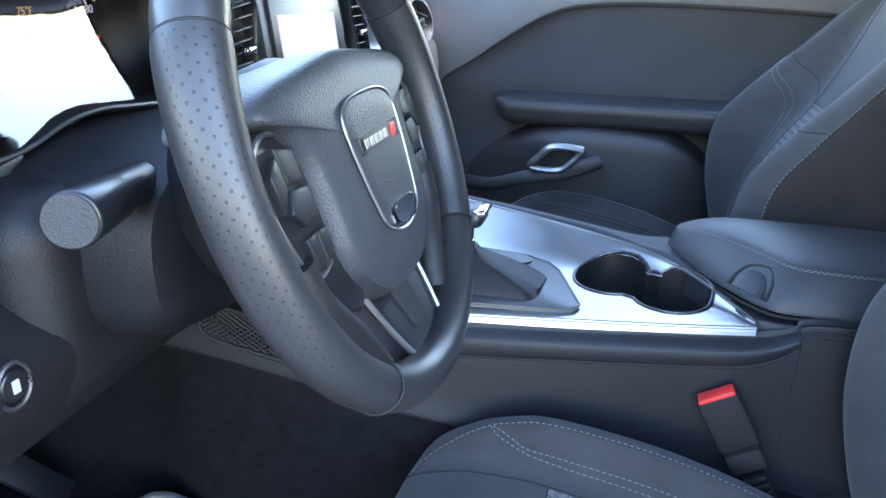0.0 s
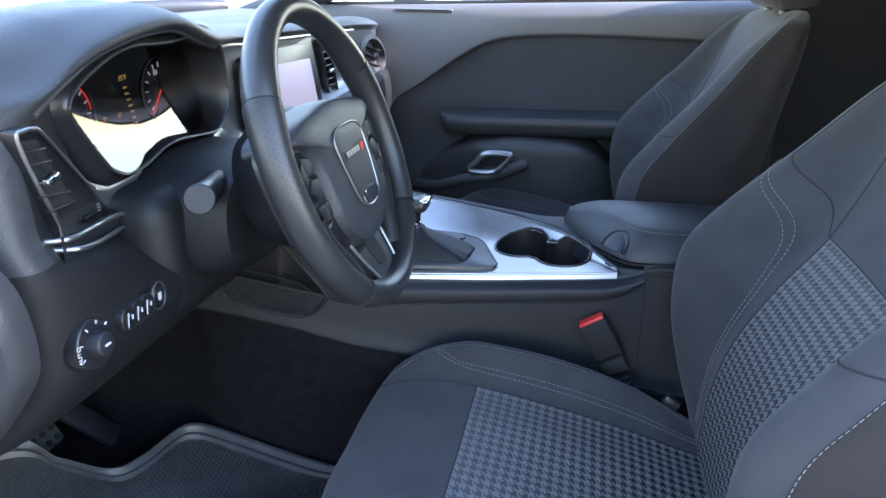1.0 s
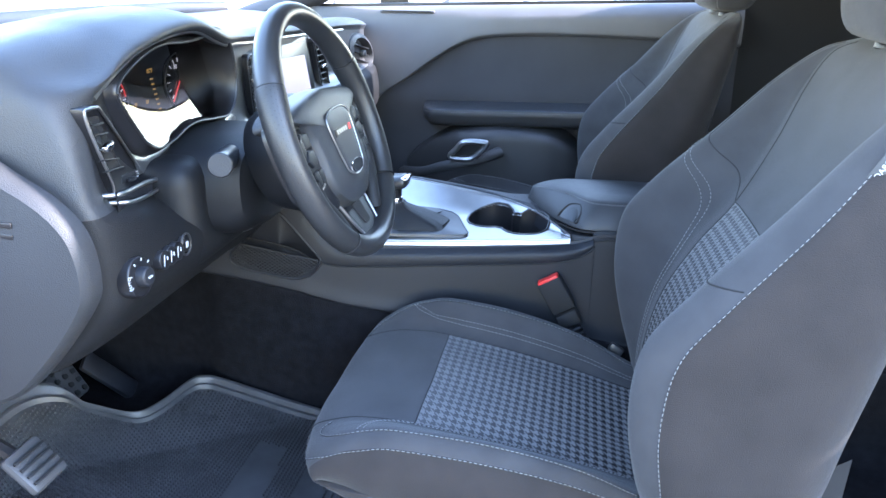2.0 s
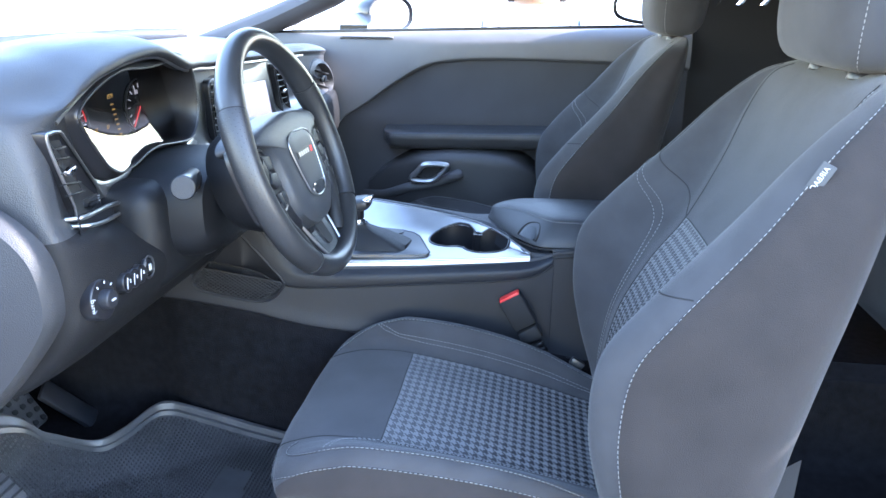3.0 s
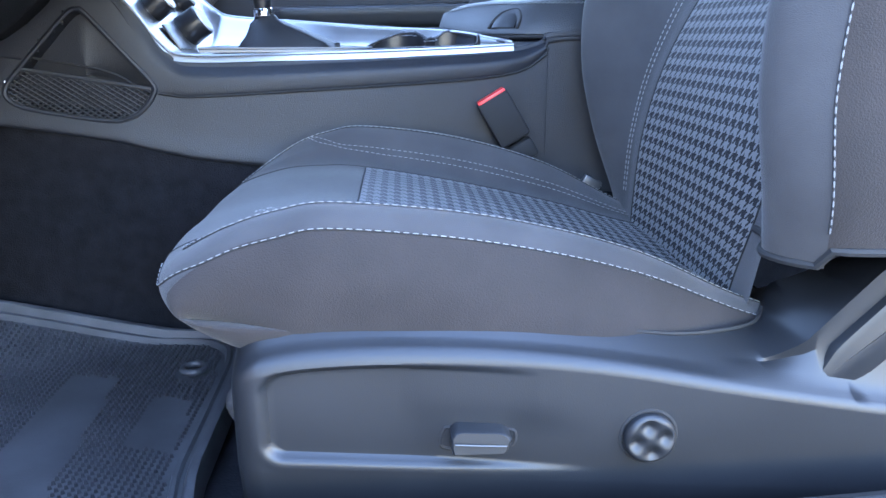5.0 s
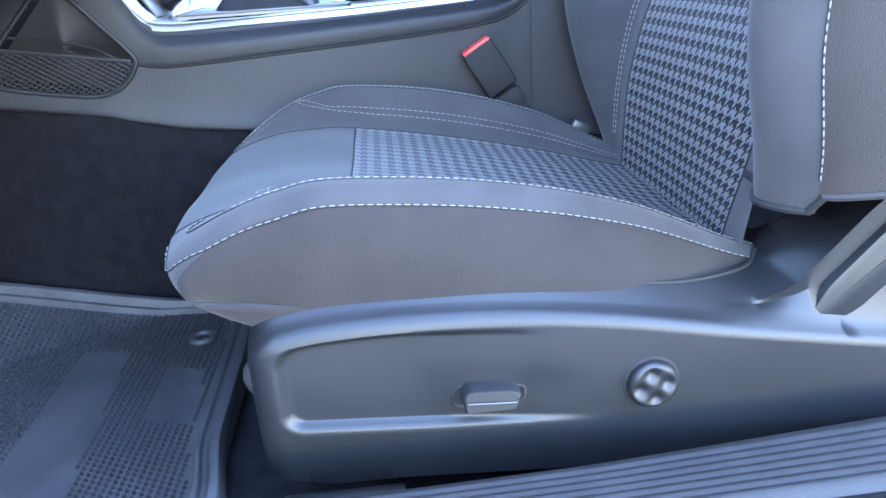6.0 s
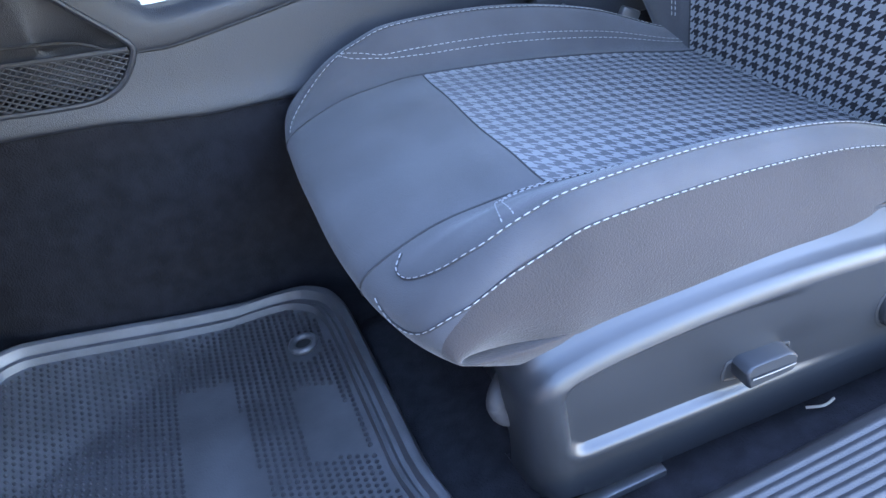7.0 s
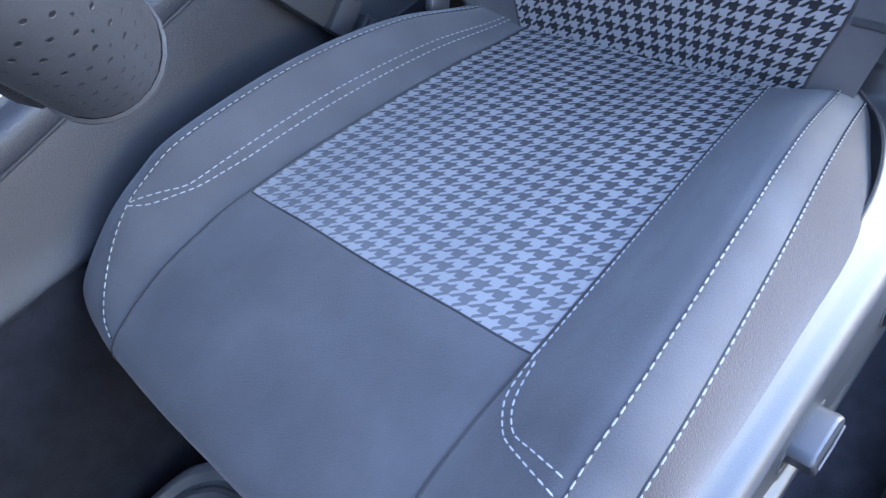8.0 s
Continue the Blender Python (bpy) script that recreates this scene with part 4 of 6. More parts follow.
part("lever", rod((-0.128, 0.307, 0.733), (-0.129, 0.307, 0.755), 0.010, 0.012, 20), BLACK, shifter)
kn = part("knob", join(box((-0.128, 0.307, 0.762), (0.046, 0.044, 0.022), 0.011, Matrix.Rotation(radians(-8), 4, "Y"), 4)), LEATHER, shifter)
part("knob_cap", box((-0.116, 0.307, 0.7695), (0.028, 0.038, 0.008), 0.004, Matrix.Rotation(radians(-8), 4, "Y"), 3), CHROME, kn, "chrome knob cap")
# sockets on the ramp
rn = Vector((0.827, 0, 0.562))
for n, (x, y, z, r, h) in enumerate(((-0.250, 0.275, 0.734, 0.017, 0.02), (-0.232, 0.345, 0.708, 0.021, 0.026), (-0.255, 0.415, 0.745, 0.014, 0.014))):
    p = Vector((x, y, z))
    so = part("power_socket", rod(p - rn * 0.004, p + rn * h, r, r * 0.94, 28, 0.002), BLACK, console, "black socket cap")
    part("cap_ring", rod(p + rn * (h - 0.001), p + rn * (h + 0.002), r * 0.85, r * 0.8, 28), CAPFACE, so, "pale cap face")
for x, y, z, w in ((-0.229, 0.285, 0.700, 0.05), (-0.262, 0.345, 0.745, 0.05)):
    part("ramp_plate", box((x + 0.002, y, z + 0.001), (0.003, w, 0.034), 0.001, Matrix.Rotation(radians(-34.2), 4, "Y")), DARKSILVER, console, "graphite socket plate")
# armrest lid: a padded top with a sloped front and near face
low = spline([(.092, .43), (.12, .380), (.15, .334), (.186, .293), (.22, .287), (.30, .290), (.40, .295), (.41, .37), (.40, .475), (.30, .485), (.18, .478), (.11, .458)], 6, True)
top = spline([(.101, .434), (.138, .394), (.168, .362), (.204, .320), (.232, .312), (.30, .313), (.388, .317), (.396, .37), (.388, .458), (.30, .470), (.18, .465), (.116, .453)], 6, True)
ctr = np.mean(top, axis=0)


def lid_ring(t, z, k=1.0):
    out = []
    for p, q in zip(low, top):
        r = p + (q - p) * t
        r = ctr + (r - ctr) * k
        drop = min(max((0.165 - r[0]) / 0.075, 0.0), 1.0)
        out.append((*r, z - (z - 0.706) * 0.38 * drop * drop))
    return out


lid = part("armrest_lid", sheet([lid_ring(0.12, 0.702), lid_ring(0.0, 0.7045), lid_ring(0.02, 0.709), lid_ring(0.35, 0.722), lid_ring(0.75, 0.735), lid_ring(1.0, 0.7405), lid_ring(1.0, 0.7435, 0.96), lid_ring(1.0, 0.7465, 0.85), lid_ring(1.0, 0.7495, 0.5), lid_ring(1.0, 0.750, 0.01)], True, True), DASH, console, "padded vinyl armrest lid")
for k, z in ((0.985, 0.7422), (1.0, 0.7412)):
    part("stitching", stitches([(p[0], p[1], p[2] + 0.0006) for p in lid_ring(1.0, z, k)]), THREAD, lid, "pale stitching")
# Dark sheet drawn as the shade below the lid's edge.
part("lid_gap_shade", sheet([lid_ring(-0.12, 0.7035), lid_ring(-0.12, 0.7005), lid_ring(0.6, 0.7005)], True), PIPING, console, "dark strip drawn for the shaded gap under the lid")


def lid_face(u, w, lift=0.0):
    a, b = Vector((.135, .357, .7085)).lerp(Vector((.192, .2905, .7085)), u), Vector((.153, .378, .737)).lerp(Vector((.212, .3175, .739)), u)
    return a.lerp(b, w) + Vector((-0.55, -0.6, 0.58)) * (lift + 0.0035)


arch = spline([(.34, .02), (.36, .35), (.45, .66), (.62, .78), (.76, .74), (.86, .42), (.88, .02)], 5)
part("latch_recess", tube([lid_face(u, w, 0.0006) for u, w in arch], 0.0021, 8), PIPING, lid, "dark latch recess")
part("latch", sheet([[lid_face(0.61 + (u - 0.61) * 0.84 * k, 0.02 + (w - 0.02) * 0.84 * k, d) for u, w in arch] for k, d in ((1.0, 0.0), (0.97, 0.0018), (0.88, 0.0024), (0.4, 0.0026), (0.02, 0.0026))]), SHIELD, lid, "lid latch")
# net across the cubby's foot
bms = []
for k in range(-20, 34):
    for sgn in (1, -1):
        pts = []
        for q in np.linspace(0.606, 0.672, 30):
            x = -0.39 + k * 0.0085 + sgn * (q - 0.64) * 1.5
            if within(x, q, cubby) and q < 0.668 - 0.165 * (x + 0.373):
                pts.append((x, wall_y(x) + 0.002 + 0.0005 * sgn, q))
        if len(pts) > 2:
            bms.append(tube(pts, 0.0010, 4))
part("net", join(*bms), NETTING, console, "black elastic net")
part("net_hem", tube([(x, wall_y(x) + 0.001, 0.668 - 0.165 * (x + 0.373)) for x in np.linspace(-0.372, -0.238, 12)], 0.0022, 8), NETTING, console, "elastic net hem")

# ---- seat belt buckle ----
bk = thing("seat_belt_buckle", "black seat belt buckle with red release button", "buckle")
tilt = Matrix.Rotation(radians(-31), 4, "Y")
part("housing", box((0.1605, 0.2345, 0.607), (0.040, 0.021, 0.060), 0.004, tilt), QUARTER, bk)
part("button", box((0.1455, 0.2345, 0.6325), (0.036, 0.0175, 0.007), 0.002, tilt), RED, bk, "red release button")
part("sleeve", box((0.183, 0.233, 0.5675), (0.036, 0.018, 0.024), 0.004, tilt), QUARTER, bk)
for k in range(4):
    part("bellows", box((0.195 + 0.005 * k, 0.231, 0.549 - 0.008 * k), (0.022, 0.014, 0.006), 0.002, tilt), SHIELD, bk)
belt = thing("seat_belt_anchor", "grey metal seat belt anchor beside the seat", "seat belt anchor")
part("bracket", box((0.262, 0.20, 0.535), (0.024, 0.010, 0.014), 0.003, Matrix.Rotation(radians(30), 4, "Y")), DARKSILVER, belt)

# ---- dashboard ----
dash = thing("dashboard", "dark grained vinyl dashboard with a hooded cluster", "dashboard")
rows = []
for y, xf, zl, zb, xm, xl in ((-0.325, -.60, .93, .98, -.60, -.60), (-0.322, -.48, .95, 1.0, -.48, -.47), (-0.312, -.38, .962, 1.012, -.385, -.37), (-0.303, -.318, .968, 1.02, -.318, -.302), (-0.286, -.291, .975, 1.028, -.292, -.27), (-0.23, -.292, .992, 1.038, -.30, -.262), (-0.18, -.294, 1.012, 1.045, -.318, -.278),
                             (-0.14, -.294, 1.025, 1.052, -.332, -.292), (-0.075, -.294, 1.036, 1.057, -.332, -.312), (-0.01, -.294, 1.037, 1.056, -.332, -.315), (0.05, -.296, 1.019, 1.04, -.332, -.315), (0.09, -.305, 1.012, 1.03, -.334, -.31), (0.17, -.33, 1.006, 1.018, -.342, -.30),
                             (0.25, -.345, 1.0, 1.01, -.35, -.29), (0.37, -.345, .998, 1.008, -.35, -.30), (0.6, -.35, .99, 1.0, -.355, -.31), (0.75, -.355, .985, 1.0, -.36, -.32), (1.0, -.38, .97, .99, -.385, -.35), (1.12, -.42, .96, .98, -.43, -.40)):
    dz = -0.024 * min(max((y + 0.23) / 0.15, 0.0), 1.0) if y < 0.2 else 0.0
    xk = -0.261 if -0.2 < y < 0.15 else xl
    if y < -0.27:
        rows.append([(-0.95, y, .985), (-0.72, y, 0.997), (xf - 0.14, y, zb - 0.004), (xf - 0.07, y, zb - 0.001), (xf - 0.035, y, zl + 0.03), (xf - 0.015, y, zl + 0.012), (xf - 0.003, y, zl - 0.012), (xm + 0.006, y, .935), (xm + 0.010, y, .912), (xm + 0.013, y, .893), (xl - 0.004, y, 0.876), (xl - 0.002, y, 0.866), (xl, y, 0.85), (xl + 0.002, y, 0.81), (xl - 0.008, y, 0.765), (xl - 0.08, y, 0.70), (xl - 0.2, y, 0.66)])
        continue
    rows.append([(-0.95, y, .985), (-0.72, y, 0.997), (xf - 0.14, y, zb - 0.004), (xf - 0.06, y, zb), (xf - 0.02, y, zl + 0.014), (xf, y, zl + 0.004), (xf - 0.004, y, zl - 0.006), (xm, y, zl - 0.014), (xm, y, (zl + 0.88) / 2), (xm + 0.002, y, 0.893 + dz), (xl - 0.02, y, 0.876 + dz), (xl - 0.006, y, 0.866 + dz), ((xl + xk) / 2, y, 0.85 + dz), (xk + 0.004, y, 0.81), (xk - 0.008, y, 0.765), (xk - 0.08, y, 0.70), (xk - 0.2, y, 0.66)])
D = Patch(rows)
part("dash_pad", D.mesh(0, 18, 0, 6.6, 4), DASH, dash, "padded grained dash top")
part("dash_side", D.mesh(0, 4.4, 6.6, 10, 5), DASH, dash)
part("knee_panel", D.mesh(0, 18, 10, 16, 4), SHADED_KNEE, dash, "grained lower dash panel")
part("dash_lip", tube([D.at(k, 6.2) for k in np.linspace(4.9, 16, 90)], 0.0028, 8), SILVER, dash, "silver lip line")
part("trim_strip", tube(spline([(-.292, -.262, .890), (-.273, -.249, .890), (-.279, -.215, .8865), (-.291, -.171, .881), (-.311, -.102, .868), (-.335, -.09, .866)], 6), 0.0024, 10), SILVER, dash, "silver trim strip")
part("trim_strip", tube(spline([(-.285, -.256, .882), (-.268, -.245, .881), (-.273, -.215, .8755), (-.287, -.178, .8685), (-.315, -.09, .857), (-.335, -.078, .855)], 6), 0.0022, 10), SILVER, dash, "silver trim strip")
part("strip_bed", sheet([[(x - 0.004, y, z + h) for h in (0.008, 0.002, -0.004, -0.014)] for x, y, z in spline([(-.268, -.258, .887), (-.279, -.215, .881), (-.291, -.171, .875), (-.312, -.095, .863)], 6)]), PLASTIC, dash)
part("lower_surround", slab([(-.178, .925), (-.152, .9065), (-.135, .9), (-.10, .9), (-.082, .906), (-.07, .896), (-.088, .863), (-.13, .868), (-.155, .893)], "x", -0.335, 0.022, 0.006), SILVER, dash, "silver panel under the cluster")
part("lower_surround", slab([(-.03, .912), (.02, .906), (.075, .899), (.10, .91), (.12, .90), (.11, .885), (.03, .893), (-.03, .90)], "x", -0.338, 0.018, 0.005), SILVER, dash, "silver edge under the cluster")
# end panel of the dashboard
cap = thing("dash_end_panel", "grained dash end panel with a small grille", "trim panel")
outline = [(-.318, .922), (-.282, .898), (-.262, .87), (-.257, .828), (-.268, .797), (-.318, .734), (-.37, .69), (-.47, .66), (-.55, .72), (-.56, .85), (-.48, .93), (-.38, .95)]
ol = spline(outline, 6, True)
oc = np.mean(ol, axis=0)
part("end_cover", sheet([[(*(oc + (p - oc) * k), 0)[0:1] + (y,) + (*(oc + (p - oc) * k),)[1:2] for p in ol] for k, y in ((1.0, -0.318), (1.0, -0.331), (0.985, -0.338), (0.95, -0.343), (0.5, -0.35), (0.01, -0.352))], True), CAPSKIN, cap)
for k in range(4):
    part("grille_slot", box((-0.345, -0.3465, 0.886 - 0.011 * k), (0.055, 0.004, 0.006), 0.0015), BLACK, cap)
loop = spline([(-.179, .978), (-.166, .993), (-.135, 1.007), (-.104, 1.0165), (-.071, 1.0205), (-.035, 1.0185), (.006, 1.0195), (.052, 1.025), (.08, 1.0175), (.096, 1.0), (.102, .97), (.1, .942), (.088, .922), (.066, .912), (.022, .915), (-.013, .9185), (-.044, .9165), (-.08, .907), (-.112, .905), (-.133, .914), (-.15, .933), (-.17, .96)], 4, True)[::-1]
ctr = np.mean(loop, axis=0)


def ring(k, x):
    return [(x, *(ctr + (p - ctr) * k)) for p in loop]


part("face_plate", D.mesh(11.6, 18, 6.6, 10, 5), FACEPLATE, dash, "satin grey face plate")
bm = D.mesh(4.4, 11.6, 6.6, 10, 12)
hole = [tuple(ctr + (p - ctr) * 1.06) for p in loop]


def in_ring(y, z, lp):
    hit = False
    for p, q in zip(lp, list(lp[1:]) + [lp[0]]):
        if (p[1] > z) != (q[1] > z) and y < (q[0] - p[0]) * (z - p[1]) / (q[1] - p[1]) + p[0]:
            hit = not hit
    return hit


bmesh.ops.delete(bm, geom=[f for f in bm.faces if in_ring(f.calc_center_median().y, f.calc_center_median().z, hole)], context="FACES")
part("cluster_panel", bm, SHIELD, dash, "dark satin panel round the cluster")
cluster = thing("instrument_cluster", "instrument cluster with round gauges behind a glossy lens", "gauge cluster")
def lens_x(y, z):
    """The lens bows in: its foot leans back, its head comes forward."""
    u = z - 0.91
    return -0.3225 - 0.1 * y + 0.25 * y * y - (0.425 + 4 * (y + 0.03) ** 2) * u + 2.4 * u * u


def lens_ring(k):
    return [(lens_x(y, z), y, z) for y, z in (ctr + (p - ctr) * k for p in loop)]


part("cluster_bezel", sheet([ring(1.15, -0.336), ring(1.145, -0.320), ring(1.10, -0.314), ring(1.03, -0.312), ring(1.0, -0.308), ring(0.985, -0.311), lens_ring(0.975)], True), BLACK, cluster, "glossy black hooded bezel")
part("bezel_edge", tube(ring(1.0, -0.3078), 0.0016, 8, True), DARKSILVER, cluster, "bright bezel edge")
part("cluster_face", sheet([lens_ring(1.0), ring(1.0, -0.405), ring(0.4, -0.405), ring(0.01, -0.405)], True), BLACK, cluster)
lens = part("cluster_lens", sheet([lens_ring(k) for k in (0.978, 0.9, 0.8, 0.7, 0.6, 0.5, 0.4, 0.3, 0.2, 0.1, 0.01)], True), LENS, cluster, "clear glossy lens")
if lens.data.polygons[len(lens.data.polygons) // 2].normal.x < 0:
    lens.data.flip_normals()
for y0, z0, r0 in ((-0.07, 0.946, 0.041), (0.10, 0.952, 0.038)):
    g = part("gauge", rod((-0.4000, y0, z0), (-0.3960, y0, z0), r0, None, 40, 0.001), SCREENGLASS, cluster, "round gauge")
    part("gauge_ring", tube([(-0.3950, y0 + r0 * math.cos(a), z0 + r0 * math.sin(a)) for a in np.linspace(0, 2 * math.pi, 49)[:-1]], 0.0012, 6, True), DARKSILVER, g)
    part("red_arc", tube([(-0.3945, y0 + (r0 - 0.006) * math.cos(a), z0 + (r0 - 0.006) * math.sin(a)) for a in np.linspace(0.1, 1.5, 16)], 0.0009, 5), REDGLOW, g, "red gauge arc")
    for k in range(13):
        a = radians(225 - 22.5 * k)
        part("tick", box((-0.3950, y0 + (r0 - 0.009) * math.cos(a), z0 + (r0 - 0.009) * math.sin(a)), (0.001, 0.0012, 0.006), 0.0, Matrix.Rotation(a - math.pi / 2, 4, "X")), PALEGLOW, g)
    part("needle", box((-0.3940, y0 - 0.012, z0 - 0.014), (0.0012, 0.002, 0.034), 0.0, Matrix.Rotation(radians(-40), 4, "X")), REDGLOW, g, "red needle")
mf = Matrix(((0, 0, 1, -0.3945), (1, 0, 0, 0), (0, 1, 0, 0), (0, 0, 0, 1)))
for text, y, z, h in (("80", 0.092, 0.972, 0.009), ("100", 0.112, 0.977, 0.009)):
    lettering(text, h, Matrix.Translation((0, y, z)) @ mf, PALEGLOW, cluster, "gauge_figures")
for text, y, z, h in (("75°F", 0.026, 0.974, 0.008), ("37", -0.015, 0.935, 0.007), ("37", 0.012, 0.935, 0.007)):
    lettering(text, h, Matrix.Translation((0, y, z)) @ mf, AMBER, cluster, "display_figures")
for k in range(7):
    part("display_mark", box((-0.3955, 0.03 + 0.002 * k, 0.963 - 0.007 * k), (0.001, 0.006, 0.002), 0.0), AMBER, cluster)
part("telltale", box((-0.3955, -0.028, 0.935), (0.001, 0.004, 0.004), 0.0), GREENGLOW, cluster)


def vent(name, quad, x, n, group, tilt=0.0, knob=True):
    """An air vent: a frame round four corners (y, z), slats across, a knob."""
    v = thing(name, "black air vent with silver surround and level slats", "air vent", group=group)
    q = [np.array(p) for p in quad]
    c = np.mean(q, axis=0)
    lp = []
    for i in range(4):
        a, b = q[i], q[(i + 1) % 4]
        lp += [a + (b - a) * 0.12, a + (b - a) * 0.5, a + (b - a) * 0.88]
    lp = spline(lp, 5, True)

    def rg(k, d):
        return [(x + d + tilt * (p[1] - c[1]), *(c + (p - c) * k)) for p in lp]
    part("vent_frame", sheet([rg(1.1, -0.012), rg(1.1, 0.0), rg(1.0, 0.003), rg(0.93, 0.0), rg(0.9, -0.02)], True), BLACK, v)
    part("vent_edge", tube(rg(1.08, 0.0015), 0.0013, 8, True), DARKSILVER, v, "silver surround")
    part("vent_back", sheet([rg(0.9, -0.02), rg(0.4, -0.022), rg(0.01, -0.022)], True), BLACK, v)
    for k in range(n):
        f = (k + 0.6) / (n + 0.2)
        a, b = q[0] + (q[3] - q[0]) * f, q[1] + (q[2] - q[1]) * f
        a, b = a + (b - a) * 0.06, b + (a - b) * 0.06
        mid_ = (a + b) / 2
        sl = box((0, 0, 0), (0.02, np.linalg.norm(b - a), 0.0022), 0.0008, Matrix.Rotation(math.atan2(b[1] - a[1], b[0] - a[0]), 4, "X") @ Matrix.Rotation(radians(-18), 4, "Y"))
        bmesh.ops.translate(sl, vec=(x - 0.009 + tilt * (mid_[1] - c[1]), *mid_), verts=sl.verts)
        part("slat", sl, SHIELD, v)
    if knob:
        part("vent_knob", box((x + 0.004, c[0], c[1]), (0.012, 0.02, 0.008), 0.003), CHROME, v, "bright vent knob")
    return v


left = thing("dash_vent", "slanted black air vent with bright edges beside the cluster", "air vent", group="dash vents")
edge_l = spline([(-.274, .9745), (-.266, .979), (-.256, .979), (-.2447, .9734), (-.19, .9276), (-.1225, .869), (-.1235, .8672), (-.2311, .8821), (-.2441, .898), (-.262, .9361)], 4, True)


def on_vent(bm):
    """Sets a vent piece, built flat, on the dash face that falls away towards the column."""
    for v in bm.verts:
        v.co.x += -0.283 - 0.33 * max(0.0, v.co.y + 0.25)
    return bm


rim_l = [np.mean(edge_l, axis=0) + (p - np.mean(edge_l, axis=0)) * 0.97 for p in edge_l]
part("vent_frame", on_vent(sheet([[(d, *(np.mean(edge_l, axis=0) + (p - np.mean(edge_l, axis=0)) * k)) for p in edge_l] for k, d in ((1.0, -0.03), (1.0, -0.002), (0.98, 0.001), (0.95, -0.0005), (0.5, -0.004), (0.01, -0.006))], True)), BLACK, left, "black vent frame")
part("vent_edge", on_vent(tube([(0.0015, *p) for p in rim_l], 0.0017, 8, True, up=(1, 0, 0))), SILVER, left, "bright vent edge")
# Flat dark plate painted as the shaded opening behind the slats.
part("vent_back", on_vent(slab([(-.266, .970), (-.250, .969), (-.204, .906), (-.252, .912)], "x", -0.0025, 0.0012, 0.0)), PIPING, left)
for (y1, z1), (y2, z2) in (((-.267, .962), (-.246, .9605)), ((-.265, .952), (-.239, .949)), ((-.262, .937), (-.229, .933)), ((-.259, .926), (-.2155, .9175)), ((-.254, .9135), (-.207, .906))):
    m_ = ((y1 + y2) / 2, (z1 + z2) / 2)
    sl = box((0, 0, 0), (0.007, math.hypot(y2 - y1, z2 - z1), 0.0017), 0.0006, Matrix.Rotation(math.atan2(z2 - z1, y2 - y1), 4, "X") @ Matrix.Rotation(radians(-15), 4, "Y"))
    bmesh.ops.translate(sl, vec=(0.0005, *m_), verts=sl.verts)
    part("slat", on_vent(sl), SHIELD, left)
part("vent_knob", on_vent(box((0.006, -0.25, 0.939), (0.010, 0.018, 0.007), 0.003, Matrix.Rotation(radians(12), 4, "X"))), CHROME, left, "bright vent knob")
part("slider_pocket", on_vent(slab([(-.2017, .8945), (-.15, .889), (-.13, .8725), (-.2057, .8865)], "x", -0.003, 0.0015, 0.0006)), SHIELD, left, "slider pocket")
part("vent_slider", on_vent(box((0.001, -0.178, 0.8845), (0.006, 0.024, 0.0055), 0.0025, Matrix.Rotation(radians(-8), 4, "X"))), BLACK, left, "vent slider")
for k in range(3):
    part("print", on_vent(box((0.0, -0.152, 0.8865 - 0.0028 * k), (0.0008, 0.008, 0.0009), 0.0, Matrix.Rotation(radians(-10), 4, "X"))), WHITEPRINT, left)
vent("dash_vent", [(.205, .972), (.255, .978), (.25, .885), (.215, .885)], -0.338, 8, "dash vents")
vent("dash_vent", [(.515, .972), (.56, .972), (.60, .872), (.555, .872)], -0.343, 8, "dash vents")
endv = thing("end_vent", "round grey end vent on the passenger side of the dash", "air vent", group="dash vents")
part("vent_pod", sheet([[(-0.43 + d, 0.91 + 0.11 * k * math.cos(a), 0.91 + 0.05 * k * math.sin(a) - 0.02 * k * math.cos(a)) for a in np.linspace(0, 2 * math.pi, 33)[:-1]] for d, k in ((-0.05, 1.05), (0.05, 1.0), (0.068, 0.92), (0.072, 0.75), (0.06, 0.68), (0.04, 0.66))], True), DASH, endv)
part("vent_back", box((-0.388, 0.91, 0.91), (0.006, 0.13, 0.06), 0.002), BLACK, endv)
for k in range(3):
    part("slat", box((-0.372, 0.91, 0.927 - 0.017 * k), (0.02, 0.12, 0.003), 0.001, Matrix.Rotation(radians(-10), 4, "X")), SHIELD, endv)
part("vent_knob", box((-0.362, 0.915, 0.91), (0.014, 0.026, 0.016), 0.004), DARKSILVER, endv)

screen = thing("touch_screen", "lit touch screen, pale lilac, in a silver surround", "screen")
lean = Matrix.Translation((-0.345, 0.39, 0.92)) @ Matrix.Rotation(radians(-9), 4, "Y") @ Matrix.Translation((0.345, -0.39, -0.92))
for nm, pts, x0, th, mt, lb in (("surround", [(.285, .865), (.50, .855), (.50, .985), (.285, .99)], -0.354, 0.012, DARKSILVER, "silver surround"), ("screen_bezel", [(.300, .872), (.485, .864), (.485, .975), (.300, .98)], -0.3435, 0.006, BLACK, ""), ("screen_glass", [(.312, .880), (.462, .874), (.462, .952), (.312, .957)], -0.3385, 0.003, SCREENLIT, "pale lilac lit screen")):
    bm = slab(pts, "x", x0, th, 0.002)
    bmesh.ops.transform(bm, matrix=lean, verts=bm.verts)
    part(nm, bm, mt, screen, lb)
# switches left of the column
hl = thing("headlight_switch", "round black headlight dial with white marks", "switch")
part("dial_ring", rod((-0.27, -0.262, 0.805), (-0.254, -0.262, 0.807), 0.0225, 0.021, 36, 0.002), BLACK, hl)
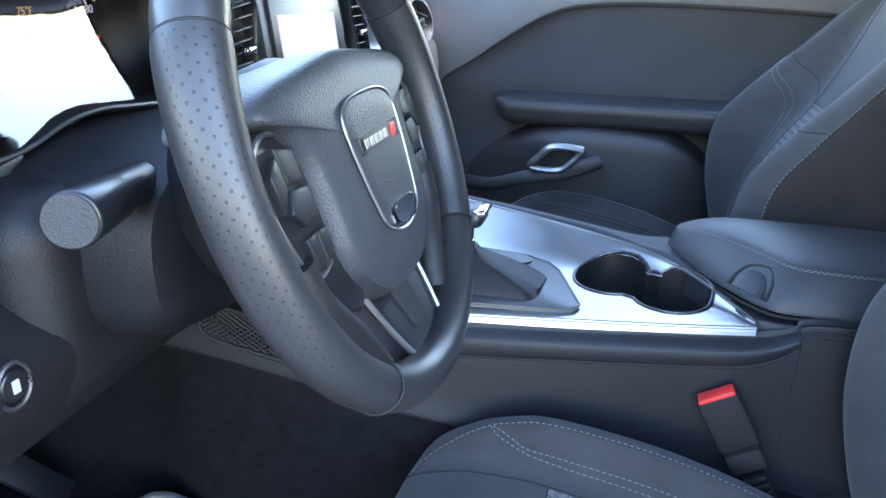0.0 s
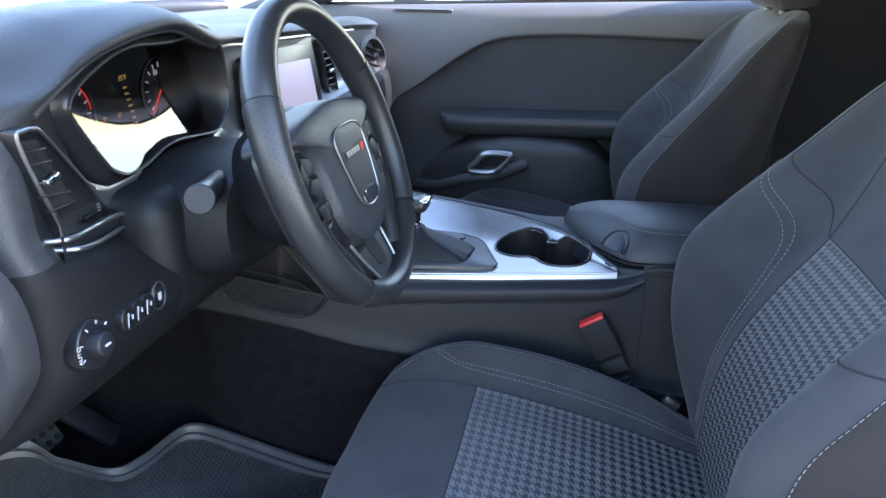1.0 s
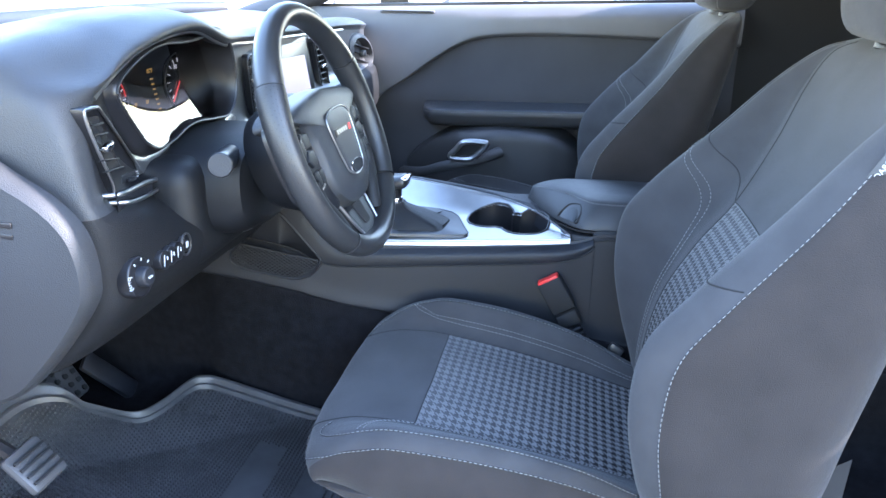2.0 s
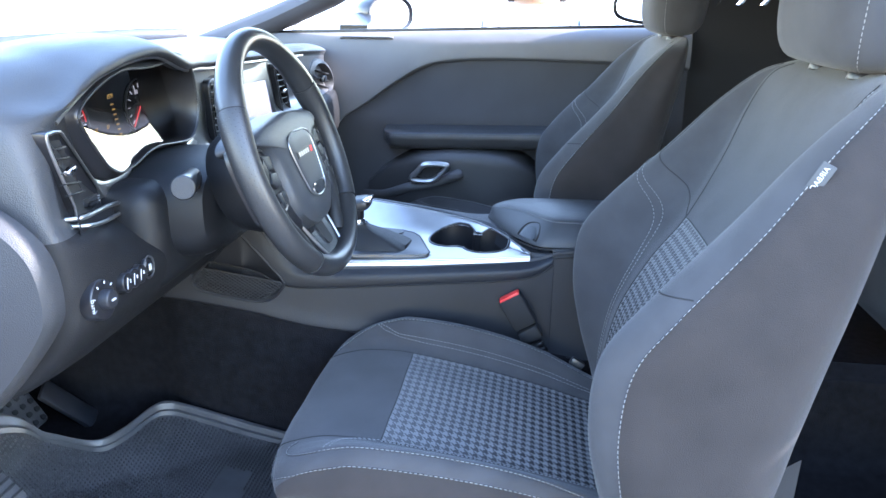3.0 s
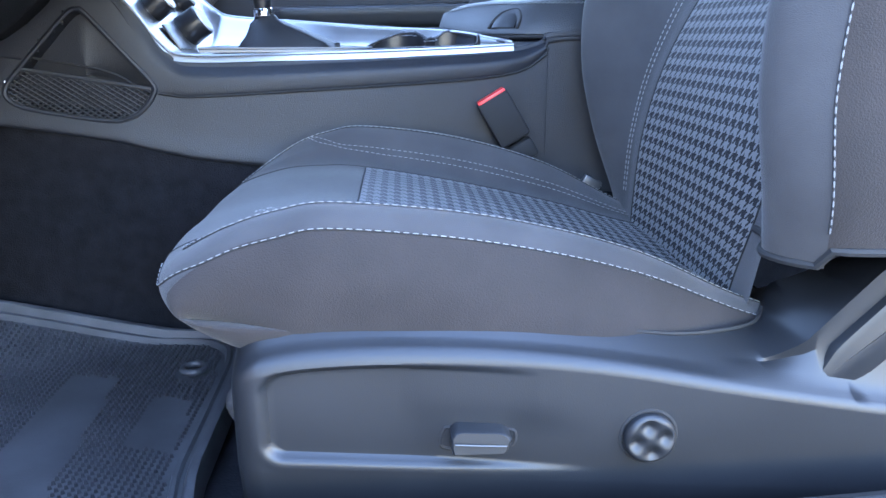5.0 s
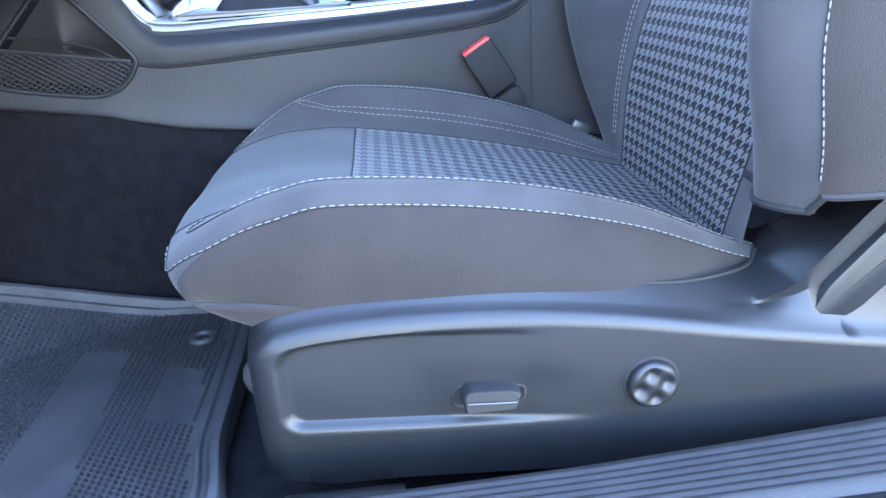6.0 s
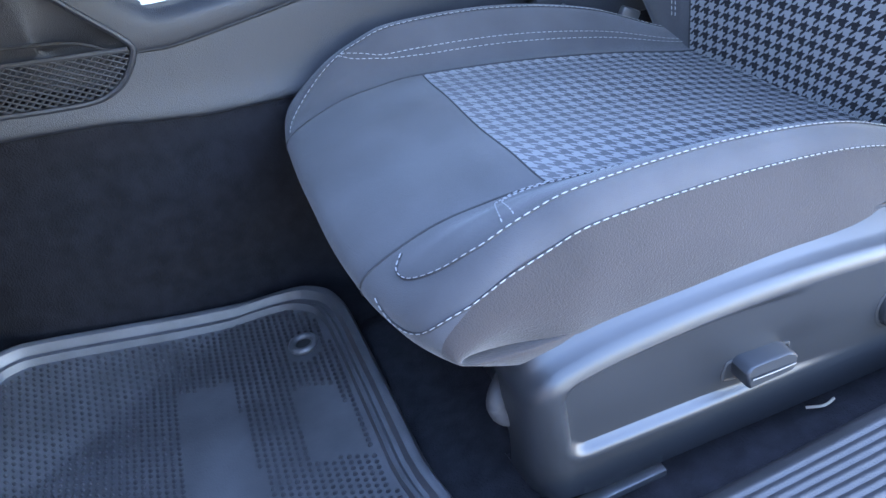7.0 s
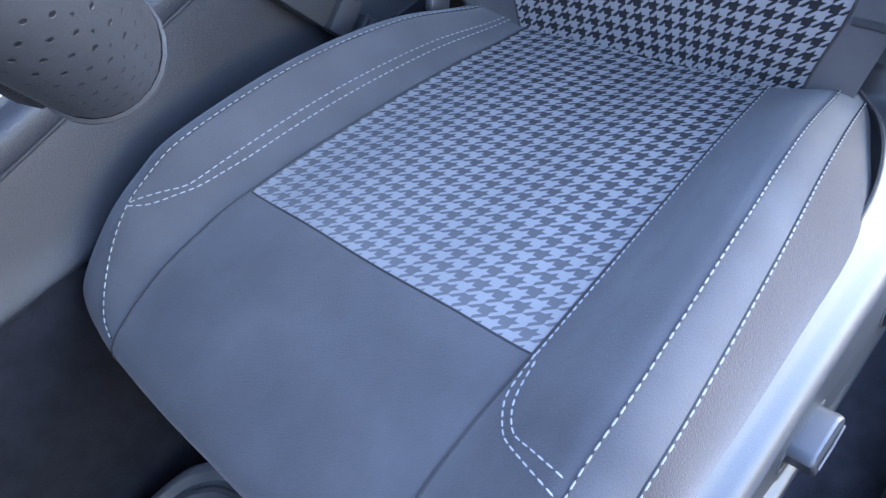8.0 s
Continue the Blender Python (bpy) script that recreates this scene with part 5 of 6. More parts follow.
part("dial", rod((-0.256, -0.262, 0.807), (-0.244, -0.262, 0.808), 0.011, 0.010, 32, 0.002), PLASTIC, hl)
part("dial_mark", box((-0.2432, -0.262, 0.808), (0.002, 0.007, 0.002), 0.0008), WHITEPRINT, hl)
for k in range(7):
    a = radians(40 + 40 * k)
    part("print", box((-0.2535, -0.262 + 0.0185 * math.cos(a), 0.807 + 0.0185 * math.sin(a)), (0.0012, 0.003, 0.001), 0.0, Matrix.Rotation(a, 4, "X")), WHITEPRINT, hl)
lettering("AUTO", 0.0058, Matrix(((0, 0, 1, -0.2528), (0, -1, 0, -0.2835), (1, 0, 0, 0.8075), (0, 0, 0, 1))), WHITEPRINT, hl, "dial_print")
dm = thing("dimmer_switch", "small dimmer wheels with white marks", "switch")
for k in range(3):
    w = part("wheel", rod((-0.261, -0.221 + 0.014 * k, 0.809), (-0.250, -0.221 + 0.014 * k, 0.81), 0.0115, 0.0105, 20, 0.001), BLACK, dm)
    part("print", box((-0.2495, -0.224 + 0.014 * k, 0.81), (0.001, 0.0007, 0.0125), 0.0, Matrix.Rotation(radians(-12), 4, "X")), WHITEPRINT, w)
    part("print", box((-0.2495, -0.218 + 0.014 * k, 0.811), (0.001, 0.0014, 0.004), 0.0), WHITEPRINT, w)
kb = thing("round_button", "round black button with a bright rim", "switch")
part("rim", tube([(-0.252, -0.174 + 0.0105 * math.cos(a), 0.811 + 0.0125 * math.sin(a)) for a in np.linspace(0, 2 * math.pi, 25)[:-1]], 0.0014, 6, True), DARKSILVER, kb)
part("button", rod((-0.262, -0.174, 0.811), (-0.251, -0.174, 0.811), 0.009, None, 20, 0.002), BLACK, kb)
part("print", box((-0.2505, -0.174, 0.811), (0.001, 0.004, 0.007), 0.0), WHITEPRINT, kb)
con = thing("loose_connector", "white plastic connector hanging under the dash", "connector")
part("plug", box((-0.268, -0.135, 0.795), (0.018, 0.018, 0.010), 0.003, Matrix.Rotation(radians(20), 4, "X")), material("cream_plastic", (0.35, 0.33, 0.28), 0.5), con)
part("cable", tube(spline([(-0.268, -0.135, 0.795), (-0.272, -0.150, 0.791), (-0.285, -0.157, 0.789), (-0.32, -0.155, 0.795)], 6), 0.003, 8), WHITEPRINT, con)

# ---- steering wheel ----
W = Matrix.Translation((-0.1224, -0.0265, 0.9157)) @ Matrix(((0, -0.347, 0.938, 0), (1, 0, 0, 0), (0, 0.938, 0.347, 0), (0, 0, 0, 1))) @ Matrix.Scale(0.86, 4)
HUB = W @ Matrix.Translation((0.008, -0.007, -0.003))
wheel = thing("steering_wheel", "black leather steering wheel with perforated grips and silver lower spoke", "steering wheel")


def rim_at(a):
    r = 1.0 if math.sin(a) > -0.2 else 1 - 0.02 * ((-math.sin(a) - 0.2) / 0.8) ** 1.5
    return Vector((0.167 * math.cos(a), 0.172 * r * math.sin(a), 0))


def rim_arc(name, a0, a1, mat, fat=1.0):
    """A stretch of the rim, thicker at the thumbs."""
    n, m = max(6, int(abs(a1 - a0) / 2.5)), 20
    bm = bmesh.new()
    uvl = bm.loops.layers.uv.new("UVMap")
    rows, us = [], []
    for i in range(n + 1):
        a = radians(a0 + (a1 - a0) * i / n)
        p = rim_at(a)
        out = Vector((math.cos(a), math.sin(a), 0))
        thumb = math.exp(-((math.degrees(a) % 360 - 150) / 18) ** 2) + math.exp(-((math.degrees(a) % 360 - 30) / 18) ** 2)
        w = fat * (0.0158 + 0.002 * thumb)
        e = 0.0006 if i in (0, n) else 0.0
        rows.append([bm.verts.new(W @ (p + out * ((w - e) * math.cos(t)) + Vector((0, 0, (w * 1.12 - e) * math.sin(t))))) for t in np.linspace(0, 2 * math.pi, m + 1)[:-1]])
        us.append(radians(a1 - a0) * i / n * 0.165)
    for i in range(n):
        for j in range(m):
            k = (j + 1) % m
            f = bm.faces.new((rows[i][j], rows[i][k], rows[i + 1][k], rows[i + 1][j]))
            for lp, (u, v) in zip(f.loops, ((i, j), (i, j + 1), (i + 1, j + 1), (i + 1, j))):
                lp[uvl].uv = (us[u], v / m * 0.105)
    bm.faces.new(rows[0][::-1])
    bm.faces.new(rows[-1])
    return part(name, bm, mat, wheel)


rim_arc("rim_top", 31, 150, LEATHER)
rim_arc("rim_grip", 150.6, 234, PERFORATED, 1.03)
rim_arc("rim_bottom", 234.6, 322.4, LEATHER)
rim_arc("rim_grip", 323, 390.4, PERFORATED, 1.03)
for a in (30.7, 150.3, 234.3, 322.7):
    a = radians(a)
    p, out = rim_at(a), Vector((math.cos(a), math.sin(a), 0))
    part("rim_seam", tube([W @ (p + out * (0.0166 * math.cos(t)) + Vector((0, 0, 0.0185 * math.sin(t)))) for t in np.linspace(0, 2 * math.pi, 25)[:-1]], 0.0008, 5, True), PIPING, wheel)


def plate_on_wheel(name, outline, c0, c1, mat, label="", parent=None, dome=0.0, bevel=0.003, n=5, lean=0.0):
    """A cushioned plate in the wheel's plane, from depth c0 to c1; lean lifts its foot."""
    lp = spline(outline, n, True)
    c = np.mean(lp, axis=0)
    r = max(np.linalg.norm(p - c) for p in lp)
    rows = []
    skirt = ((1.06, c0 - 0.015), (1.05, c0 + 0.012), (1.025, c1 - 0.022)) if name == "airbag_pad" else ((1.0, c0),)
    for k, h in (*skirt, (1.0, c1 - bevel), (1 - 0.35 * bevel / r, c1 - 0.3 * bevel), (1 - bevel / r, c1), (0.7, c1 + dome * 0.6), (0.35, c1 + dome * 0.92), (0.01, c1 + dome)):
        rows.append([HUB @ Vector((*(c + (p - c) * k), h + lean * (-0.09 - (c + (p - c) * k)[1]))) for p in lp])
    return part(name, sheet(rows, True), mat, parent or wheel, label)


pad = plate_on_wheel("airbag_pad", [(-.05, .068), (0, .072), (.05, .068), (.098, .062), (.122, .054), (.126, .044), (.104, .034), (.088, .012), (.084, -.02), (.082, -.052), (.066, -.078), (.032, -.097), (-.032, -.097), (-.066, -.078), (-.082, -.052), (-.084, -.02), (-.088, .012), (-.104, .034), (-.126, .044), (-.122, .054), (-.098, .062)], -0.035, 0.008, DASH, "grained airbag cover", dome=0.006, bevel=0.012)
em = [(-.03, .037), (0, .039), (.03, .037), (.046, .028), (.047, .006), (.039, -.034), (.030, -.052), (.0, -.060), (-.030, -.052), (-.039, -.034), (-.047, .006), (-.046, .028)]
part("emblem_ring", tube([HUB @ Vector((p[0], p[1], 0.0145)) for p in spline(em, 6, True)], 0.0011, 8, True, up=(0.957, 0, 0.289)), SILVER, pad, "thin silver emblem outline")
plate_on_wheel("emblem_panel", [(x * 0.97, y * 0.97) for x, y in em], 0.008, 0.0150, DASH, "", pad, 0.0012, 0.001)
bdg = plate_on_wheel("badge", [(-.036, .0115), (-.033, .012), (.033, .012), (.036, .0115), (.036, .001), (.033, .0005), (-.033, .0005), (-.036, .001)], 0.014, 0.0168, BLACK, "black badge with pale bars and a red slash", pad, 0, 0.0008, 3)
for k in range(5):
    plate_on_wheel("badge_bar", [(-.030 + .0092 * k, .0093), (-.0233 + .0092 * k, .0093), (-.0233 + .0092 * k, .003), (-.030 + .0092 * k, .003)], 0.0165, 0.0172, SILVER, "", bdg, 0, 0.0004, 1)
for k in range(2):
    plate_on_wheel("badge_slash", [(.022 + .005 * k, .0105), (.0255 + .005 * k, .0105), (.0225 + .005 * k, .0015), (.019 + .005 * k, .0015)], 0.0165, 0.0176, RED, "", bdg, 0, 0.0004, 1)
plate_on_wheel("emblem_foot", [(-.026, -.045), (-.015, -.040), (.015, -.040), (.026, -.045), (.018, -.0565), (-.018, -.0565)], 0.014, 0.0172, CHROME, "bright foot of the emblem", pad, 0, 0.001, 2)
for x, y in ((-0.006, -0.021),):
    plate_on_wheel("pad_mark", [(x - .004, y + .003), (x + .004, y + .003), (x + .004, y - .003), (x - .004, y - .003)], 0.008, 0.0146, WHITEPRINT if y < -.05 else BLACK, "", pad, 0, 0.0003, 1)
for sx in (-1, 1):
    sp = plate_on_wheel("spoke", [(sx * x, y) for x, y in ((.055, .03), (.085, .034), (.125, .04), (.158, .048), (.162, .0), (.15, -.055), (.125, -.05), (.11, -.06), (.09, -.085), (.06, -.08))], -0.028, -0.004, BLACK, "glossy black spoke with switches", None, 0.001, 0.004)
    part("spoke_edge", tube([HUB @ Vector((sx * x, y, -0.003)) for x, y in spline(((.097, .033), (.118, .036), (.136, .022), (.134, -.01), (.122, -.045), (.108, -.052), (.092, -.048)), 5)], 0.0016, 6), SILVER, sp, "thin silver switch surround")
    for q in (((.082, .024), (.104, .028), (.101, .006), (.082, .004)), ((.105, .024), (.117, .014), (.114, -.008), (.103, .004)), ((.081, .001), (.1, .003), (.108, -.01), (.098, -.02), (.079, -.018)), ((.077, -.026), (.09, -.026), (.089, -.045), (.077, -.042)), ((.092, -.026), (.105, -.026), (.101, -.046), (.091, -.045))):
        plate_on_wheel("button", [(sx * (x + 0.014), y) for x, y in q], -0.008, 0.002, SHIELD, "", sp, 0.0006, 0.0014, 1)
    part("thumb_wrap", tube(spline([W @ Vector((sx * x, y, -0.01)) for x, y in ((.12, -.045), (.112, -.075), (.09, -.105), (.07, -.14))], 5), 0.011, 10), BOOT, wheel, "stitched leather wrap")
low_u = [(-.054, -.074), (.054, -.074), (.050, -.10), (.042, -.130), (.033, -.150), (.021, -.160), (-.021, -.160), (-.033, -.150), (-.042, -.130), (-.050, -.10)]
ls = plate_on_wheel("lower_spoke", low_u, -0.034, -0.014, SHIELD, "satin black lower spoke", None, 0.001, 0.003, lean=0.26)
plate_on_wheel("spoke_slot", [(-.016, -.078), (.016, -.078), (.013, -.122), (.009, -.134), (-.009, -.134), (-.013, -.122)], -0.02, -0.0105, PIPING, "black slot", ls, 0.0, 0.002, lean=0.26)
part("spoke_edge", tube([HUB @ Vector((p[0], p[1], -0.0125 + 0.26 * (-0.09 - p[1]))) for p in spline(low_u[1:] + low_u[:1], 5)], 0.0021, 8, up=(0.938, 0, 0.347)), SILVER, ls, "satin silver spoke edge")
part("slot_bridge", sheet([[W @ Vector((x, y, -0.012)) for x in (-0.03, 0.0, 0.03)] for y in (-0.08, -0.12, -0.155)]), BLACK, wheel)
column = thing("steering_column", "black plastic steering column shroud with stalk", "steering column")
part("shroud", sheet([[(x, wy * math.copysign(abs(math.cos(a)) ** 0.7, math.cos(a)), zc + hz * math.copysign(abs(math.sin(a)) ** 0.7, math.sin(a))) for a in np.linspace(0, 2 * math.pi, 33)[:-1]] for x, wy, zc, hz in ((-0.42, 0.115, 0.836, 0.075), (-0.3, 0.115, 0.842, 0.068), (-0.235, 0.112, 0.848, 0.063), (-0.215, 0.105, 0.852, 0.057), (-0.206, 0.088, 0.854, 0.045))], True, True), SHADED_COLUMN, column)
part("column_surround", box((-0.30, -0.005, 0.826), (0.09, 0.285, 0.135), 0.03, None, 5), SHADED_COLUMN, column, "moulded column surround")
part("clock_spring_cover", sheet([[W @ Vector((r * math.cos(a), -0.012 + r * math.sin(a), c)) for a in np.linspace(0, 2 * math.pi, 41)[:-1]] for r, c in ((0.07, -0.11), (0.082, -0.085), (0.084, -0.045), (0.08, -0.034), (0.05, -0.03))], True, True), SHADED_COLUMN, column)
part("stalk", rod((-0.235, -0.08, 0.895), (-0.212, -0.14, 0.903), 0.011, 0.012, 20), BLACK, column)
stalk = part("stalk_end", rod((-0.216, -0.128, 0.901), (-0.200, -0.176, 0.906), 0.0125, 0.0138, 28, 0.002), BLACK, column)
part("stalk_face", rod((-0.200, -0.1755, 0.906), (-0.1993, -0.1775, 0.9062), 0.0122, None, 28), CAPSKIN, stalk, "grey stalk end face")
part("ignition_ring", tube([(-0.262, -0.088 + 0.002 * math.cos(a), 0.89) for a in (0, 1)], 0.006, 8), CHROME, column)
part("tilt_lever", tube(spline([(-0.30, -0.02, 0.775), (-0.268, -0.012, 0.772), (-0.25, -0.006, 0.779), (-0.246, -0.004, 0.79)], 6), 0.0042, 10), SILVER, column, "silver tilt lever")

# ---- passenger door ----
door = thing("passenger_door", "black vinyl passenger door panel with cloth insert", "car door")


def belt_z(x):
    return 1.008 + 0.024 * (x + 0.48) / 0.83


rows = []
for x, za in ((-0.75, 0.4), (-0.6, 0.42), (-0.5, 0.5), (-0.44, 0.66), (-0.382, .771), (-.299, .829), (-.218, .885), (-.14, .927), (-.062, .944), (.09, .951), (.313, .948), (0.45, .942), (0.56, .935)):
    zt = belt_z(x)
    rows.append([(x, 1.21, zt - 0.002), (x, 1.168, zt), (x, 1.148, zt - 0.005), (x, 1.13, zt - 0.022), (x, 1.122, (zt + za) / 2), (x, 1.120, za + 0.008), (x, 1.124, za + 0.001), (x, 1.135, za - 0.004), (x, 1.16, za - 0.006)])
part("upper_panel", Patch(rows).mesh(0, 12, 0, 8, 5), HAZED_DOORSKIN, door, "grained vinyl upper door panel")
part("door_insert", sheet([[(x, 1.143 - 0.012 * math.exp(-((z - 0.78) / 0.05) ** 2), z) for z in np.linspace(0.33, 0.97, 30)] for x in np.linspace(-0.6, 0.56, 30)]), DOORCLOTH, door, "dark cloth door insert")
rows = []
for x, k in ((-0.247, 0.15), (-0.243, 0.55), (-0.228, 0.85), (-0.19, 1.0), (0.0, 1.0), (0.2, 1.02), (0.36, 1.05), (0.5, 1.05)):
    zt = 0.762 + 0.022 * (x + 0.2)
    d = 0.10 * k
    rows.append([(x, 1.15, zt + 0.012), (x, 1.13, zt + 0.004), (x, 1.13 - d * 0.5, zt), (x, 1.13 - d * 0.92, zt - 0.002), (x, 1.13 - d, zt - 0.010), (x, 1.13 - d * 0.99, zt - 0.024 * k), (x, 1.13 - d * 0.85, zt - 0.045 * k), (x, 1.13 - d * 0.4, zt - 0.055 * k), (x, 1.15, zt - 0.058 * k)])
AR = Patch(rows)
arm = part("armrest", AR.mesh(0, 7, 0, 8, 5), DASH, door, "padded armrest")
part("stitching", stitches([AR.at(k, 3.95) + np.array((0, -0.0004, 0.0004)) for k in np.linspace(1.5, 6.5, 40)]), THREAD, arm)
rows = []
for x, zt, d in ((-0.30, .60, .01), (-0.24, .655, .05), (-0.16, .70, .10), (-0.113, .710, .125), (-.051, .718, .13), (.072, .714, .13), (.13, .698, .12), (.18, .665, .10), (.24, .60, .06), (.3, .5, .02)):
    rows.append([(x, 1.15, zt + 0.004), (x, 1.13 - d * 0.6, zt), (x, 1.13 - d, zt - 0.012), (x, 1.13 - d * 1.05, zt - 0.06), (x, 1.13 - d, 0.5), (x, 1.13 - d * 0.8, 0.36)])
part("lower_panel", Patch(rows).mesh(0, 9, 0, 5, 5), DOORLOWER, door, "bulged lower door panel")
part("handle_bar", tube(spline([(-0.29, 1.04, 0.585), (-0.22, 0.965, 0.605), (-0.15, 0.93, 0.635), (-0.08, 0.935, 0.65), (-0.02, 0.98, 0.665)], 6), 0.017, 12, flat=0.8), DOORLOWER, door, "door pull")
pl = spline([(-0.138, .662), (-0.124, .682), (-0.102, .702), (-0.052, .702), (-0.049, .695), (-0.063, .679), (-0.088, .660)], 6, True)
part("release_handle", tube([(p[0], 0.915, p[1]) for p in pl], 0.0074, 12, True, 1.4, up=(0, 1, 0)), SILVER, door, "satin silver release handle")
part("handle_cup", slab([tuple(np.array((-0.094, .682)) + (p - np.array((-0.094, .682))) * 0.95) for p in pl], "y", 0.925, 0.03, 0.002), BLACK, door)
part("defrost_grille", box((-0.30, 1.135, belt_z(-0.3) - 0.0135), (0.15, 0.016, 0.008), 0.003), HAZED_DOORSKIN, door, "narrow demister grille")
part("grille_slot", box((-0.30, 1.1325, belt_z(-0.3) - 0.0125), (0.135, 0.016, 0.004), 0.001), BLACK, door)
part("window_seal", box((-0.07, 1.178, 1.022), (1.2, 0.014, 0.012), 0.003, Matrix.Rotation(radians(-1.66), 4, "Y")), BLACK, door, "black window seal")
wm = thing("door_mirror", "black door mirror outside the passenger window", "mirror")
mt = Matrix.Translation((-0.31, 1.42, 1.055)) @ Matrix.Rotation(radians(-38), 4, "Z")


def mirror_ring(d, k):
    return [mt @ Vector((d, 0.088 * k * math.cos(a), 0.056 * k * math.copysign(abs(math.sin(a)) ** 0.8, math.sin(a)))) for a in np.linspace(0, 2 * math.pi, 33)[:-1]]


part("mirror_shell", sheet([mirror_ring(d, k) for d, k in ((-0.10, 0.1), (-0.095, 0.45), (-0.07, 0.8), (-0.02, 1.0), (0.03, 1.03), (0.035, 1.0), (0.031, 0.9), (0.027, 0.84))], True), BLACK, wm)
part("mirror_glass", sheet([mirror_ring(0.0285, k) for k in (0.86, 0.4, 0.01)], True), MIRROR, wm, "mirror glass")
part("mirror_foot", sheet([[(x, y, z) for x, z in ((-0.39, zz - 0.02), (-0.31, zz - 0.02), (-0.31, zz + 0.02), (-0.39, zz + 0.02))] for y, zz in ((1.19, 1.01), (1.26, 1.02), (1.35, 1.04))], True, True), BLACK, wm)

# ---- floor mat ----
mat = thing("floor_mat", "dusty black rubber floor mat with studs and raised edge", "floor mat")


def mat_z(x, y):
    k = max(0.0, y - (0.034 + (x + 0.449) * 0.66))
    return 0.356 + 0.27 * k + max(0.0, -0.62 - x) * 0.5


edge = [(-0.142, -0.215), (-0.143, -0.1), (-0.146, 0.05), (-0.15, 0.12), (-0.165, 0.152), (-0.2, 0.168), (-0.3, 0.172), (-0.42, 0.178), (-0.455, 0.175), (-0.475, 0.158), (-0.50, 0.10), (-0.53, 0.068), (-0.60, 0.062), (-0.66, 0.055), (-0.70, 0.0), (-0.71, -0.1), (-0.70, -0.21), (-0.5, -0.222), (-0.3, -0.222)]
el = spline(edge, 6, True)


def in_loop(x, y, lp, out=0.0):
    hit = False
    for p, q in zip(lp, list(lp[1:]) + [lp[0]]):
        if (p[1] > y) != (q[1] > y) and x < (q[0] - p[0]) * (y - p[1]) / (q[1] - p[1]) + p[0]:
            hit = not hit
    return hit


mc = np.array((-0.40, -0.01))
part("mat_sheet", sheet([[(*(mc + (p - mc) * k), mat_z(*(mc + (p - mc) * k))) for p in el] for k in np.linspace(1.0, 0.001, 80)], True), RUBBER, mat, "black rubber sheet")
part("mat_rim", sheet([[(*(mc + (p - mc) * k), mat_z(*(mc + (p - mc) * k)) + h) for p in el] for k, h in ((1.06, -0.012), (1.06, 0.006), (1.05, 0.0125), (1.035, 0.0135), (1.02, 0.0125), (1.005, 0.004), (0.99, 0.0035), (0.98, 0.0065), (0.965, 0.007), (0.955, 0.0))], True), RUBBER, mat, "raised mat edge")
part("eyelet", tube([(-0.187 + 0.0115 * math.cos(a), 0.086 + 0.0115 * math.sin(a), mat_z(-0.187, 0.086) + 0.005) for a in np.linspace(0, 2 * math.pi, 25)[:-1]], 0.0036, 10, True), RUBBER, mat, "round fixing eyelet")
part("eyelet_hole", rod((-0.187, 0.086, mat_z(-0.187, 0.086)), (-0.187, 0.086, mat_z(-0.187, 0.086) + 0.003), 0.009, None, 20), PIPING, mat)
plain = [[(-0.315, 0.085), (-0.262, 0.075), (-0.238, -0.22), (-0.31, -0.22)], [(-0.207, 0.03), (-0.172, 0.02), (-0.162, -0.075), (-0.213, -0.06)]]
verts, faces = [], []
step = 0.0064
for i in range(90):
    for j in range(68):
        x, y = -0.70 + i * step, -0.215 + j * step + (i % 2) * step / 2
        if not in_loop(x, y, [mc + (p - mc) * 0.94 for p in el]) or any(in_loop(x, y, [np.array(q) for q in pl_]) for pl_ in plain):
            continue
        if (x + 0.189) ** 2 + (y - 0.084) ** 2 < 0.018 ** 2:
            continue
        z = mat_z(x, y)
        b = len(verts)
        for k, r, h in ((0, 0.0023, -0.0006), (1, 0.0014, 0.0030)):
            verts += [(x + r * math.cos(q * 1.047), y + 0.75 * r * math.sin(q * 1.047), z + h) for q in range(6)]
        faces += [(b + q, b + (q + 1) % 6, b + 6 + (q + 1) % 6, b + 6 + q) for q in range(6)] + [tuple(b + 6 + q for q in range(6))]
me = bpy.data.meshes.new("studs")
me.from_pydata(verts, [], faces)
me.materials.append(STUD)
studs = new("studs", me)
studs.parent = mat
tagged(studs, "small moulded rubber studs", kind="stuff")

# ---- pedals ----
brake = thing("brake_pedal", "black brake pedal with studded rubber pad", "pedal")
pt = Matrix.Rotation(radians(58), 4, "Y")
bp = part("pad", box((-0.69, 0.10, 0.41), (0.075, 0.085, 0.016), 0.006, pt), RUBBER, brake, "studded rubber pad")
for i in range(4):
    for j in range(4):
        o = pt @ Vector((-0.027 + 0.018 * i, -0.03 + 0.02 * j, 0.009))
        part("stud", rod((-0.69 + o.x, 0.10 + o.y, 0.41 + o.z), (-0.688 + o.x, 0.10 + o.y, 0.4115 + o.z), 0.006, 0.005, 10), SHIELD, bp)
part("arm", tube([(-0.70, 0.10, 0.41), (-0.75, 0.10, 0.52), (-0.78, 0.10, 0.66)], 0.012, 8), BLACK, brake)
gas = thing("accelerator_pedal", "long black accelerator pedal", "pedal")
part("pad", box((-0.655, 0.184, 0.385), (0.012, 0.042, 0.125), 0.005, Matrix.Rotation(radians(-28), 4, "Y") @ Matrix.Rotation(radians(28), 4, "X")), PLASTIC, gas)
pb = thing("parking_brake_pedal", "ribbed parking brake pedal beside the kick panel", "pedal")
